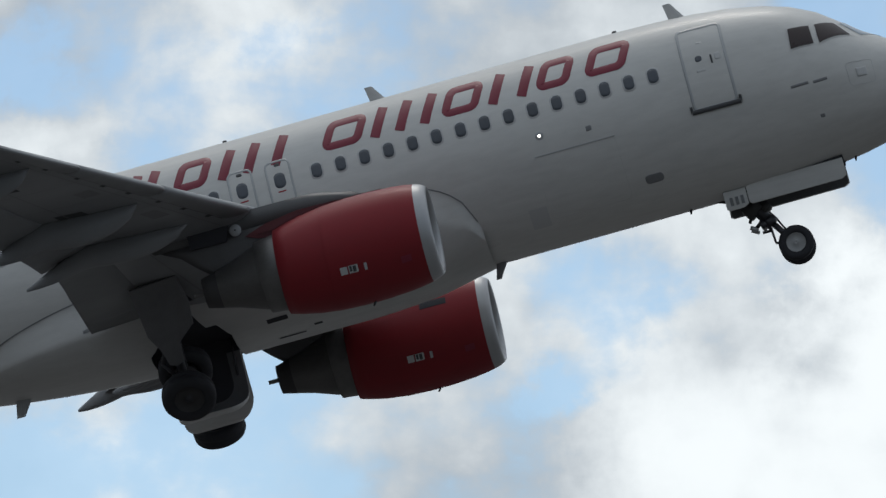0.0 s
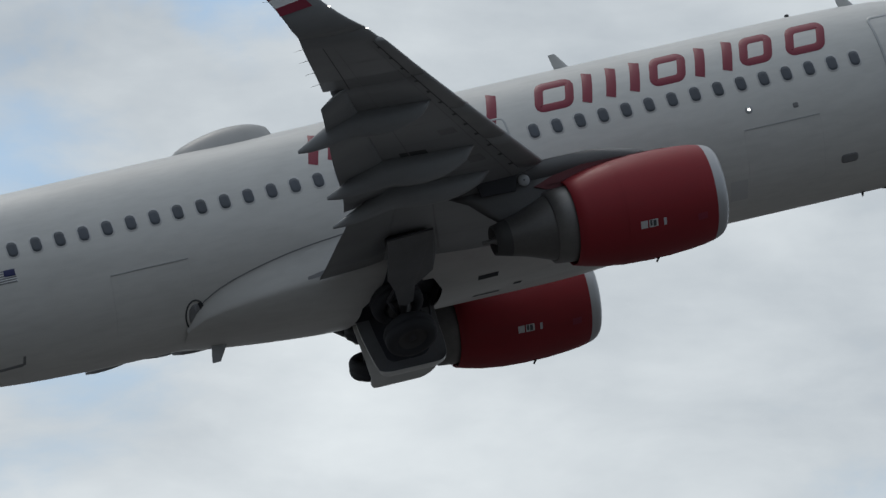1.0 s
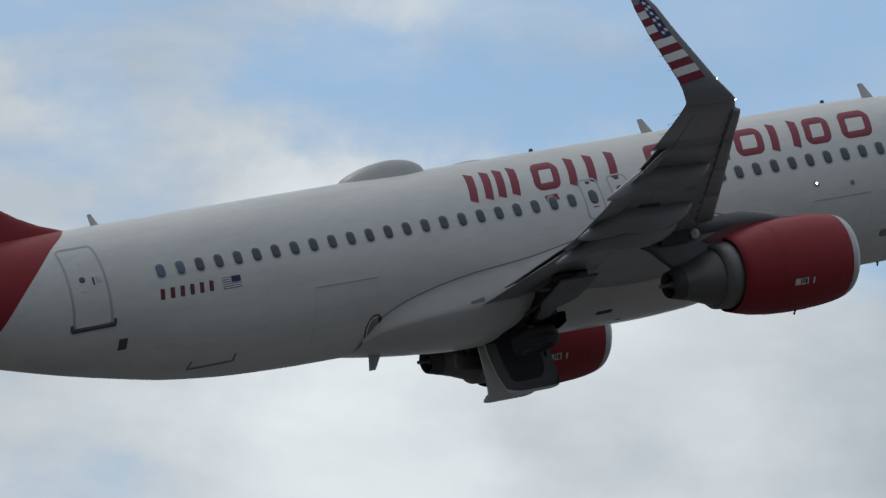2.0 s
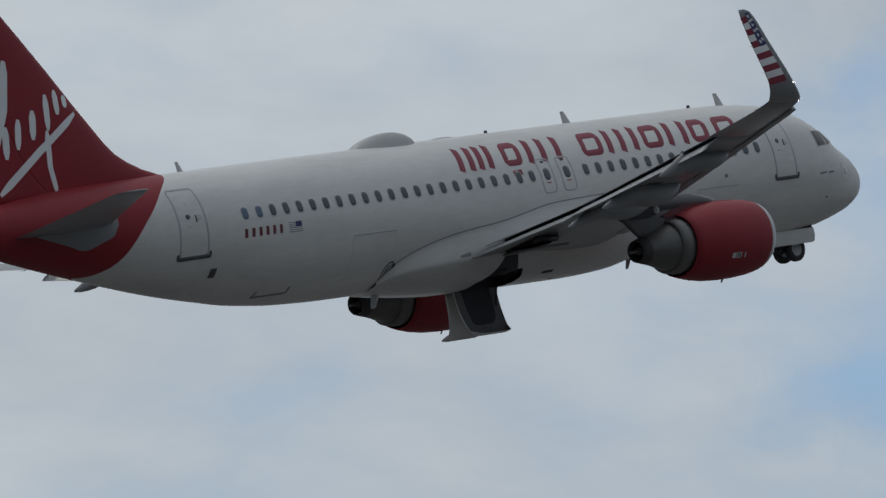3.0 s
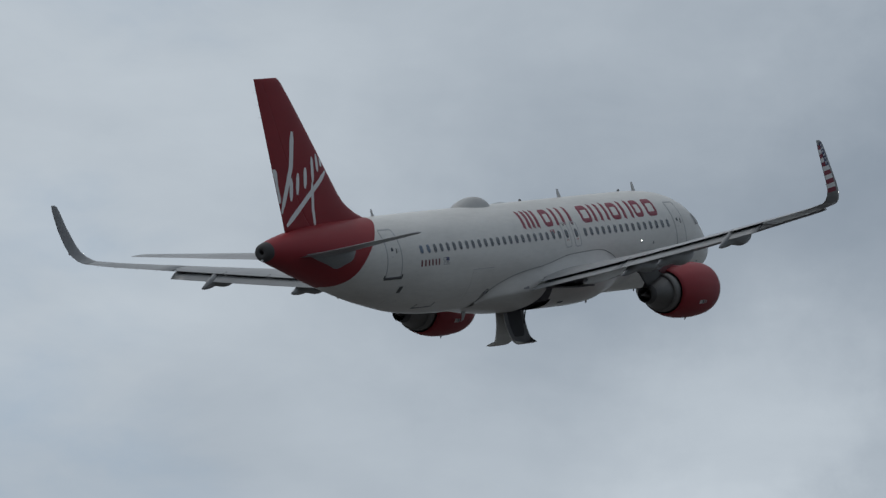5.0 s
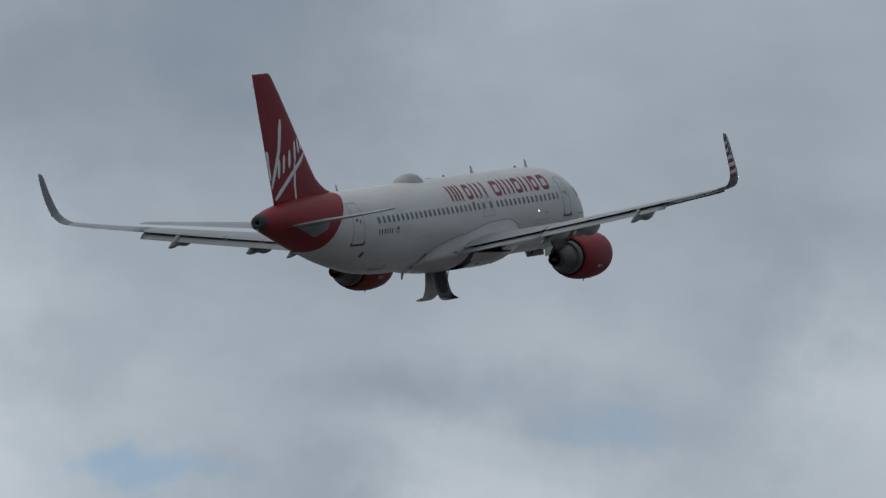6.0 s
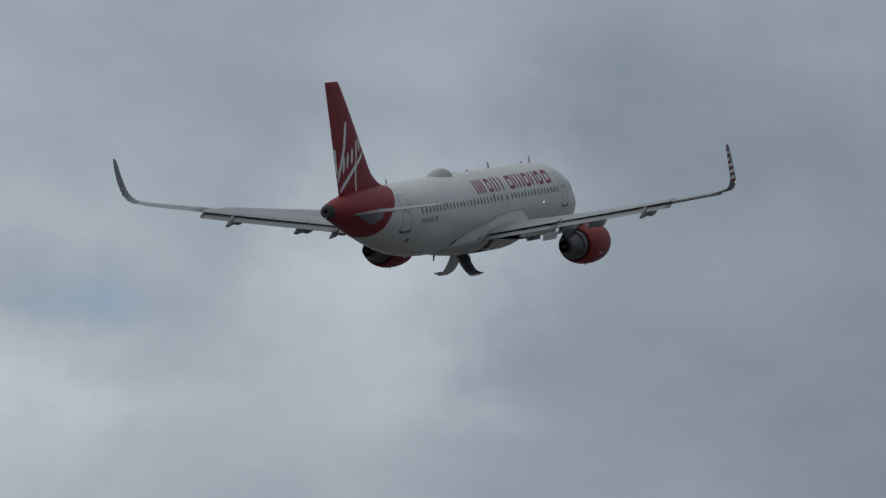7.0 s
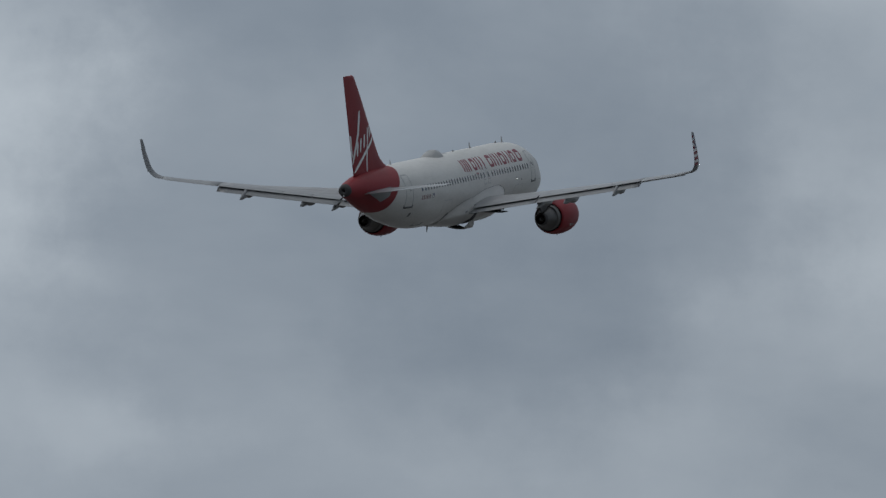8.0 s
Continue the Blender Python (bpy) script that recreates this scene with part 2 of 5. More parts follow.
    # the overcast is brighter round the veiled sun
    toward = n.vec("DOT_PRODUCT", d, tuple(direction(SUN_AZ, SUN_EL)))
    high = n.ramp(toward, -0.45, 0.90, 0.39, 1.15)
    tint = n.mix(n.ramp(toward, 0.22, 0.6), (0.965, 1.0, 1.05, 1), (1, 1, 1, 1))
    # cloud brightened low in the east, against the lower late exposure
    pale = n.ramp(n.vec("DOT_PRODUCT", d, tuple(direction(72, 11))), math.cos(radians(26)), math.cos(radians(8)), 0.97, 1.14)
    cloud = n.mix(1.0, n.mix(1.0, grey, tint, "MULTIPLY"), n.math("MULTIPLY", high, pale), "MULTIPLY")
    blue = n.mix(1.0, sky.outputs[0], (0.96, 1.04, 1.05, 1), "MULTIPLY")
    back = n.add("ShaderNodeBackground")
    n.put(back.inputs[0], n.mix(thick, blue, cloud))
    back.inputs[1].default_value = 0.1
    out = n.add("ShaderNodeOutputWorld")
    n.t.links.new(back.outputs[0], out.inputs[0])


make_sky()


# ---- materials ----
def surface(name, base, rough, metal=0.0, stain=0.12, scale=0.7, grain=0.04, bump=0.0, coat=0.0, streak=1.0, spread=0.0, spec=0.5):
    """Paint, metal or rubber: two scales of variation, dirt drawn out along the airflow, fine relief."""
    m = bpy.data.materials.new(name)
    m.use_nodes = True
    n = Nodes(m.node_tree)
    tc = n.add("ShaderNodeTexCoord").outputs["Object"]
    mp = n.add("ShaderNodeMapping")
    n.put(mp.inputs["Vector"], tc)
    mp.inputs["Scale"].default_value = (1.0 / streak, 1.0, 1.0)
    big = n.noise(mp.outputs[0], scale, 6.0, 0.6, 0.3)
    small = n.noise(mp.outputs[0], scale * 14.0, 4.0, 0.6)
    f = n.math("ADD", n.math("MULTIPLY", n.ramp(big, 0.35, 0.75), stain), n.math("MULTIPLY", n.ramp(small, 0.3, 0.8), grain))
    if spread:
        rnd = n.add("ShaderNodeObjectInfo").outputs["Random"]
        f = n.math("ADD", f, n.math("MULTIPLY", rnd, spread))
    dirt = tuple(c * 0.35 + 0.02 for c in base)
    col = n.mix(f, (*base, 1), (*dirt, 1))
    bs = n.add("ShaderNodeBsdfPrincipled")
    n.put(bs.inputs["Base Color"], col)
    n.put(bs.inputs["Roughness"], n.math("ADD", rough, n.math("MULTIPLY", n.math("SUBTRACT", big, 0.5), 0.25), True))
    bs.inputs["Metallic"].default_value = metal
    bs.inputs["Specular IOR Level"].default_value = spec
    bs.inputs["Coat Weight"].default_value = coat
    bs.inputs["Coat Roughness"].default_value = 0.12
    if bump:
        b = n.add("ShaderNodeBump")
        b.inputs["Strength"].default_value, b.inputs["Distance"].default_value = bump, 0.01
        n.put(b.inputs["Height"], small)
        n.put(bs.inputs["Normal"], b.outputs[0])
    out = n.add("ShaderNodeOutputMaterial")
    n.t.links.new(bs.outputs[0], out.inputs[0])
    return m


def lamp_material(name, colour, power):
    m = bpy.data.materials.new(name)
    m.use_nodes = True
    n = Nodes(m.node_tree)
    e = n.add("ShaderNodeEmission")
    e.inputs[0].default_value, e.inputs[1].default_value = (*colour, 1), power
    out = n.add("ShaderNodeOutputMaterial")
    n.t.links.new(e.outputs[0], out.inputs[0])
    return m


WHITE = surface("white_paint", (0.655, 0.645, 0.62), 0.48, stain=0.27, scale=0.5, grain=0.13, streak=4.0, coat=0.06)
BELLY = surface("belly_paint", (0.60, 0.59, 0.57), 0.44, stain=0.36, scale=0.55, grain=0.08, streak=3.0, coat=0.1)
RED = surface("red_paint", (0.262, 0.016, 0.023), 0.56, stain=0.24, scale=0.6, grain=0.10, streak=3.0, coat=0.03, spec=0.3)
TITLE = surface("title_red", (0.215, 0.013, 0.036), 0.5, stain=0.08, scale=0.9)
REGMARK = surface("dark_maroon", (0.13, 0.016, 0.022), 0.4, stain=0.08, scale=0.9)
TAIL_WHITE = surface("tail_white", (0.76, 0.76, 0.76), 0.35, stain=0.06)
WING = surface("wing_grey", (0.25, 0.253, 0.262), 0.38, stain=0.22, scale=0.45, grain=0.08, streak=3.0, coat=0.1)
FLAP = surface("flap_grey", (0.24, 0.243, 0.25), 0.4, stain=0.25, scale=0.7, grain=0.1, streak=3.0, spread=0.12)
SLAT = surface("bare_leading_edge", (0.29, 0.293, 0.30), 0.48, metal=0.2, stain=0.2)
LIP = surface("polished_lip", (0.44, 0.44, 0.45), 0.42, metal=0.5, stain=0.15)
DUCT = surface("inlet_grey", (0.45, 0.45, 0.46), 0.5, stain=0.2)
BLADE = surface("fan_metal", (0.16, 0.16, 0.17), 0.35, metal=0.8)
NOZZLE = surface("nozzle_metal", (0.15, 0.143, 0.138), 0.45, metal=0.6, stain=0.35, scale=1.6, grain=0.2, streak=2.0)
BAND = surface("dull_metal_band", (0.20, 0.192, 0.186), 0.45, metal=0.6, stain=0.35, scale=1.6, grain=0.15)
SOOT_SHADE = surface("soot_shade_metal", (0.055, 0.052, 0.052), 0.65, metal=0.15, stain=0.3)
# near-black for openings and hollows: their shade is put into the colour
SHADE_DARK = surface("shade_dark", (0.028, 0.028, 0.035), 0.7, stain=0.3, scale=2.0)
SEAL = surface("dark_seal", (0.07, 0.07, 0.072), 0.6, stain=0.2)
LINE = surface("panel_line", (0.22, 0.22, 0.225), 0.6, stain=0.2)
SEAMW = surface("wing_seam", (0.205, 0.205, 0.21), 0.5, stain=0.2)
SILVER = surface("silver_trim", (0.43, 0.435, 0.44), 0.45, metal=0.25, stain=0.2)
GREY = surface("grey_plate", (0.40, 0.41, 0.42), 0.4, stain=0.2, scale=0.9)
# darker copy of the red paint; the wing's shade is in its base
RED_SHADE = surface("shaded_red_paint", (0.11, 0.014, 0.02), 0.6, stain=0.4, scale=1.4, grain=0.1)
RUBBER = surface("tyre_rubber", (0.022, 0.022, 0.027), 0.75, stain=0.2, scale=3.0, bump=0.3)
STEEL = surface("gear_steel", (0.065, 0.065, 0.072), 0.42, metal=0.5, stain=0.3, scale=3.0)
GEARW = surface("gear_white", (0.36, 0.36, 0.355), 0.45, stain=0.3, scale=2.5)
PANE = surface("window_pane", (0.075, 0.085, 0.105), 0.16, stain=0.2, scale=3.0, spread=0.45, spec=0.6)
COCKPIT = surface("cockpit_pane", (0.050, 0.036, 0.036), 0.3, stain=0.15, spec=0.3)
# pale blue base imitates sky reflected in the front panes
REFLECTPANE = surface("front_pane_reflection", (0.20, 0.25, 0.30), 0.14, stain=0.15, spec=0.6)
PYLON = surface("dark_grey_paint", (0.115, 0.113, 0.115), 0.55, stain=0.35, scale=1.2, grain=0.12, streak=2.0)
DOORIN = surface("door_inner_grey", (0.145, 0.145, 0.15), 0.55, stain=0.3, scale=1.5, grain=0.1)
SKYPANE = surface("bright_pane", (0.10, 0.14, 0.21), 0.15, stain=0.1, spread=0.2, spec=0.6)
SHADEW = surface("window_surround", (0.53, 0.525, 0.52), 0.4, stain=0.1)
NAVY = surface("flag_blue", (0.022, 0.026, 0.11), 0.35, stain=0.1)
DOME = surface("radome_grey", (0.38, 0.375, 0.37), 0.45, stain=0.2, scale=1.2)
REDLENS = surface("red_lens", (0.35, 0.01, 0.01), 0.12, coat=0.5)
LIT = lamp_material("lit_lamp", (1.0, 0.97, 0.9), 6.0)


# ---- ground ----
# unseen ground; its grey is chosen for light bounced onto the undersides
def build_ground():
    m = bpy.data.materials.new("bounce_grey")
    m.use_nodes = True
    n = Nodes(m.node_tree)
    tc = n.add("ShaderNodeTexCoord").outputs["Object"]
    a, b = n.noise(tc, 0.02, 6.0, 0.6), n.noise(tc, 2.0, 5.0, 0.65)
    col = n.mix(n.math("ADD", n.math("MULTIPLY", a, 0.6), n.math("MULTIPLY", b, 0.4)), (0.066, 0.064, 0.062, 1), (0.118, 0.113, 0.110, 1))
    bs = n.add("ShaderNodeBsdfPrincipled")
    n.put(bs.inputs["Base Color"], col)
    bs.inputs["Roughness"].default_value = 0.95
    out = n.add("ShaderNodeOutputMaterial")
    n.t.links.new(bs.outputs[0], out.inputs[0])
    bm = bmesh.new()
    bmesh.ops.create_grid(bm, x_segments=24, y_segments=24, size=4600)
    me = bpy.data.meshes.new("ground")
    bm.to_mesh(me), bm.free()
    me.materials.append(m)
    tagged(new("ground", me), "wide flat grey ground, unseen, sending light up to the undersides", "ground", kind="structure")


build_ground()


# ---- building helpers ----
def mesh_of(name, verts, faces, material, smooth=True):
    me = bpy.data.meshes.new(name)
    me.from_pydata([tuple(v) for v in verts], [], faces)
    me.materials.append(material)
    if smooth:
        me.polygons.foreach_set("use_smooth", [True] * len(me.polygons))
    return me


def part(name, me, parent, label="", tidy=True, at=None):
    """Links a mesh as one object under a thing or part."""
    if tidy:
        bm = bmesh.new()
        bm.from_mesh(me)
        bmesh.ops.recalc_face_normals(bm, faces=bm.faces)
        bm.to_mesh(me), bm.free()
    ob = new(name, me)
    ob.parent = parent
    if at is not None:
        ob.location = at
    if label:
        tagged(ob, label)
    return ob


def joined(*pieces):
    """Several (verts, faces) in one."""
    vs, fs = [], []
    for v, f in pieces:
        k = len(vs)
        vs += list(v)
        fs += [tuple(i + k for i in q) for q in f]
    return vs, fs


def grid(rows, close_u=False, close_v=False):
    """Quads over rows of points; u runs along a row."""
    vs, fs = [p for r in rows for p in r], []
    nu, nv = len(rows[0]), len(rows)
    for j in range(nv if close_v else nv - 1):
        for i in range(nu if close_u else nu - 1):
            a, b = j * nu + i, j * nu + (i + 1) % nu
            c, d = ((j + 1) % nv) * nu + (i + 1) % nu, ((j + 1) % nv) * nu + i
            fs.append((a, b, c, d))
    return vs, fs


def loft(rings, caps=True):
    """Closed rings joined to a skin with ends."""
    vs, fs = grid(rings, close_u=True)
    n = len(rings[0])
    if caps:
        fs.append(tuple(range(n))[::-1])
        fs.append(tuple(range(len(vs) - n, len(vs))))
    return vs, fs


def tube(a, b, ra, rb=None, n=12):
    a, b = Vector(a), Vector(b)
    rb = ra if rb is None else rb
    q = (b - a).to_track_quat("Z", "Y").to_matrix()
    rings = []
    for p, r in ((a, ra), (b, rb)):
        rings.append([p + q @ Vector((r * math.cos(t), r * math.sin(t), 0)) for t in (2 * math.pi * i / n for i in range(n))])
    return loft(rings)


def turned(profile, axis=(0, 0, 0), n=48, closed=False, shear=0.0):
    """Surface of revolution about a line along -x: profile of (s, r)."""
    rings = []
    for s, r in profile:
        rings.append([Vector((-s + shear * r * math.cos(t), r * math.sin(t), r * math.cos(t))) + Vector(axis) for t in (2 * math.pi * i / n for i in range(n))])
    return grid(rings, close_u=True, close_v=closed)


def box(x0, x1, y0, y1, z0, z1, bevel=0.0):
    b = min(bevel, abs(x1 - x0) / 3, abs(y1 - y0) / 3, abs(z1 - z0) / 3)
    rings = []
    for z, k in ((z0, b), (z0 + b, 0), (z1 - b, 0), (z1, b)) if b else ((z0, 0), (z1, 0)):
        rings.append([(x0 + k, y0 + k, z), (x1 - k, y0 + k, z), (x1 - k, y1 - k, z), (x0 + k, y1 - k, z)])
    return loft(rings)


def smooth_table(table):
    """Monotone cubic through rows of (x, a, b, ...)."""
    t = np.array(table, float)
    x, y = t[:, 0], t[:, 1:]
    h, d = np.diff(x)[:, None], np.diff(y, axis=0) / np.diff(x)[:, None]
    m = np.zeros_like(y)
    m[0], m[-1] = d[0], d[-1]
    for i in range(1, len(x) - 1):
        ok = d[i - 1] * d[i] > 0
        w1, w2 = 2 * h[i] + h[i - 1], h[i] + 2 * h[i - 1]
        with np.errstate(divide="ignore", invalid="ignore"):
            m[i] = np.where(ok, (w1 + w2) / (w1 / d[i - 1] + w2 / d[i]), 0)

    def at(q):
        i = int(min(max(np.searchsorted(x, q) - 1, 0), len(x) - 2))
        hh = x[i + 1] - x[i]
        u = min(max((q - x[i]) / hh, 0), 1)
        return ((2 * u ** 3 - 3 * u ** 2 + 1) * y[i] + (u ** 3 - 2 * u ** 2 + u) * hh * m[i]
                + (3 * u ** 2 - 2 * u ** 3) * y[i + 1] + (u ** 3 - u ** 2) * hh * m[i + 1])

    return at


# ---- the airliner: stations s run aft from the nose, x = -s; y to its left; z up ----
# station, top, bottom, half width; the tip of the nose droops
NOSE = 0.57
HULL = smooth_table([
    (NOSE, -0.86, -0.86, 0.0), (0.62, -0.62, -1.05, 0.23), (0.76, -0.40, -1.22, 0.45), (1.05, -0.08, -1.42, 0.77), (1.52, 0.29, -1.62, 1.05),
    (2.06, 0.60, -1.76, 1.27), (2.6, 1.05, -1.88, 1.48), (3.14, 1.43, -1.965, 1.60), (3.86, 1.71, -2.02, 1.745), (4.93, 1.925, -2.08, 1.86),
    (6.0, 2.02, -2.09, 1.925), (7.5, 2.06, -2.09, 1.975), (23.6, 2.06, -2.09, 1.975), (25.5, 2.06, -2.04, 1.967), (27.3, 2.05, -1.88, 1.945), (28.4, 2.045, -1.69, 1.86),
    (30.1, 2.03, -1.35, 1.65), (32.0, 2.00, -0.88, 1.36), (34.0, 1.90, -0.33, 1.03), (36.0, 1.68, 0.26, 0.66), (37.2, 1.46, 0.62, 0.41),
    (37.5, 1.38, 0.72, 0.33)])


def hull(s, phi, out=0.0):
    """Skin point at station s and angle phi from the top (right side negative)."""
    top, bot, hw = HULL(s)
    h, zc = (top - bot) / 2, (top + bot) / 2
    p = Vector((-s, hw * math.sin(phi), zc + h * math.cos(phi)))
    if out:
        nrm = Vector((0, math.sin(phi) / max(hw, 0.05), math.cos(phi) / max(h, 0.05))).normalized()
        p += nrm * out
    return p


def phi_at(s, z, side=-1):
    top, bot, hw = HULL(s)
    h, zc = (top - bot) / 2, (top + bot) / 2
    return side * math.acos(min(max((z - zc) / h, -1), 1))


def on_side(s, z, side=-1, out=0.006):
    return hull(s, phi_at(s, z, side), out)


def side_patch(outline, side=-1, out=0.006, centre=None):
    """A small convex plate laid on the hull: outline of (s, z)."""
    c = centre or (sum(p[0] for p in outline) / len(outline), sum(p[1] for p in outline) / len(outline))
    rings = [[on_side(c[0] + (s - c[0]) * k, c[1] + (z - c[1]) * k, side, out * j) for s, z in outline] for k, j in ((1.0, 0.1), (0.97, 1), (0.6, 1), (0.2, 1))]
    vs, fs = grid(rings, close_u=True)
    n = len(outline)
    fs.append(tuple(range(3 * n, 4 * n)))
    return vs, fs


def side_panel(s0, s1, z0, z1, side=-1, out=0.004, n=10, m=14):
    """Plate that follows the hull between two stations and two heights."""
    return grid([[on_side(s0 + (s1 - s0) * i / n, z0 + (z1 - z0) * j / m, side, out) for i in range(n + 1)] for j in range(m + 1)])


def side_stroke(points, width, side=-1, out=0.006, step=0.12, closed=False):
    """A ribbon on the hull along (s, z) points."""
    pts = [Vector(p) for p in points]
    if closed:
        pts.append(pts[0])
    dense = []
    for a, b in zip(pts, pts[1:]):
        k = max(1, int((b - a).length / step))
        dense += [a.lerp(b, i / k) for i in range(k)]
    dense.append(pts[-1])
    rows = []
    for i, p in enumerate(dense):
        if closed and i in (0, len(dense) - 1):
            a, b = dense[-2], dense[1]
        else:
            a, b = dense[max(i - 1, 0)], dense[min(i + 1, len(dense) - 1)]
        t = (b - a).normalized()
        nrm = Vector((-t.y, t.x)) * width / 2
        rows.append([on_side(*(p + nrm * k), side, out * j) for k, j in ((-1, 0.2), (-0.9, 1), (0, 1), (0.9, 1), (1, 0.2))])
    return grid(rows)


def rounded(s0, s1, z0, z1, r, n=5):
    """Outline of a rounded rectangle in (s, z)."""
    pts = []
    for cs, cz, a in ((s1 - r, z1 - r, 0), (s0 + r, z1 - r, 90), (s0 + r, z0 + r, 180), (s1 - r, z0 + r, 270)):
        for i in range(n):
            t = radians(a + 90 * i / (n - 1))
            pts.append((cs + r * math.cos(t), cz + r * math.sin(t)))
    return pts


airliner = tagged(new("airliner"), "white twin-engined jet airliner with red tail and engines, climbing", "airliner")

RED_EDGE = smooth_table([(0.0, 29.35), (0.45, 29.85), (0.8, 30.45), (1.15, 31.0), (1.5, 31.52), (1.8, 31.88), (2.1, 32.18), (2.4, 32.5), (2.75, 32.9), (3.15, 33.3)])


def build_hull():
    nphi = 72
    phis = [2 * math.pi * i / nphi for i in range(nphi)]
    edge = [float(RED_EDGE(abs(p if p <= math.pi else 2 * math.pi - p))[0]) for p in phis]
    us = [0, 0.0008, 0.002, 0.004, 0.007, 0.011, 0.016, 0.022, 0.03, 0.04, 0.052, 0.066, 0.082, 0.1, 0.12, 0.145, 0.17, 0.2, 0.23, 0.26]
    us += [0.26 + 0.74 * i / 60 for i in range(1, 61)]
    rows = [[hull(NOSE + u * (edge[i] - NOSE), p) for i, p in enumerate(phis)] for u in us]
    part("fuselage", mesh_of("fuselage", *grid(rows, close_u=True), WHITE), airliner, "glossy white fuselage skin with faint dirt streaks")
    rows = [[hull(edge[i] + (37.5 - edge[i]) * k / 26, p) for i, p in enumerate(phis)] for k in range(27)]
    tail = part("tail_section", mesh_of("tail_section", *grid(rows, close_u=True), RED), airliner, "red painted rear fuselage section")
    top, bot, hw = HULL(37.5)
    zc = (top + bot) / 2
    prof = [(37.25, 0.405), (37.5, 0.345), (37.57, 0.27), (37.61, 0.10), (37.5, 0.08), (37.3, 0.07)]
    vs, fs = turned(prof, (0, 0, zc), 28)
    part("exhaust_pipe", mesh_of("exhaust_pipe", vs, fs, SOOT_SHADE), tail, "sooty auxiliary exhaust at the tail tip")
    vs, fs = turned([(37.57, 0.045), (37.63, 0.04), (37.66, 0.0)], (0, 0, bot + 0.02), 12)
    part("tail_light", mesh_of("tail_light", vs, fs, SHADEW), tail, "small white tail light")
    # skin joints round the barrel
    for s in (1.62,):
        rows = [[hull(s + d, p, 0.003) for p in phis] for d in (-0.006, 0.006)]
        part("skin_joint", mesh_of("skin_joint", *grid(rows, close_u=True), SHADEW), airliner)


build_hull()


# ---- cabin windows, doors, exits ----
WIN_Z = 0.56
FORWARD = [6.61 + 0.533 * i for i in range(15)]
AFT = [28.04 - 0.531 * i for i in range(23)]


def cabin_window(s, side):
    rim = joined(side_patch(rounded(s - 0.145, s + 0.145, WIN_Z - 0.205, WIN_Z + 0.205, 0.12), side, 0.006))
    ob = part("cabin_window", mesh_of("window_surround", *rim, SHADEW), airliner)
    part("pane", mesh_of("pane", *side_patch(rounded(s - 0.115, s + 0.115, WIN_Z - 0.17, WIN_Z + 0.17, 0.1), side, 0.011), SKYPANE if s > 27.3 else PANE), ob)


def build_windows():
    for side in (-1, 1):
        for s in FORWARD + AFT:
            cabin_window(s, side)


build_windows()


def passenger_door(s0, s1, z0, z1, side, slant=0.0):
    ring = rounded(s0, s1, z0, z1, 0.1)
    ring = [(s + slant * (z1 - z), z) for s, z in ring]
    door = part("passenger_door", mesh_of("passenger_door", *side_panel(s0 + 0.02, s1 - 0.02, z0 + 0.02, z1 - 0.02, side), WHITE), airliner)
    part("outline", mesh_of("door_outline", *side_stroke(ring, 0.065, side, 0.010, closed=True), SILVER), door, "silver door surround")
    part("sill", mesh_of("sill", *side_stroke([(s0 - 0.07 + slant * (z1 - z0), z0 - 0.03), (s1 + 0.07 + slant * (z1 - z0), z0 - 0.03)], 0.10, side, 0.03), SEAL), door, "dark scuffed door sill")
    part("sill_end", mesh_of("sill_end", *side_stroke([(s0 - 0.07 + slant * (z1 - z0), z0 + 0.1), (s0 - 0.07 + slant * (z1 - z0), z0 - 0.03)], 0.06, side, 0.03), SEAL), door)
    part("sill_end", mesh_of("sill_end", *side_stroke([(s1 + 0.07 + slant * (z1 - z0), z0 + 0.1), (s1 + 0.07 + slant * (z1 - z0), z0 - 0.03)], 0.06, side, 0.03), SEAL), door)
    m = (s0 + s1) / 2
    part("door_window", mesh_of("door_window", *side_patch(rounded(m - 0.075 + 0.12, m + 0.075 + 0.12, 0.60, 0.74, 0.06), side, 0.012), PANE), door)
    part("door_handle", mesh_of("door_handle", *side_patch(rounded(m - 0.17, m - 0.13, 0.50, 0.70, 0.015), side, 0.02), SEAL), door)
    part("handle_plate", mesh_of("handle_plate", *side_patch(rounded(m - 0.36, m - 0.22, 0.55, 0.72, 0.04), side, 0.008), SHADEW), door)
    part("faint_mark", mesh_of("faint_mark", *side_patch(rounded(m + 0.02, m + 0.22, 0.36, 0.41, 0.02), side, 0.008), SHADEW), door)
    part("faint_mark", mesh_of("faint_mark", *side_patch(rounded(m - 0.02, m + 0.10, 1.02, 1.06, 0.02), side, 0.008), SHADEW), door)


def emergency_exit(s, side):
    ring = rounded(s - 0.26, s + 0.26, 0.02, 1.02, 0.12)
    ex = part("emergency_exit", mesh_of("emergency_exit", *side_panel(s - 0.24, s + 0.24, 0.04, 1.0, side), WHITE), airliner)
    part("outline", mesh_of("exit_outline", *side_stroke(ring, 0.05, side, 0.009, closed=True), SILVER), ex)
    part("pane", mesh_of("exit_pane", *side_patch(rounded(s - 0.125, s + 0.125, WIN_Z - 0.18, WIN_Z + 0.18, 0.11), side, 0.012), PANE), ex)
    part("latch", mesh_of("latch", *side_patch(rounded(s - 0.06, s + 0.06, 0.90, 0.97, 0.02), side, 0.012), SEAL), ex)
    part("red_mark", mesh_of("exit_mark", *side_patch(rounded(s - 0.09, s + 0.09, 0.29, 0.32, 0.01), side, 0.008), REDLENS), ex)


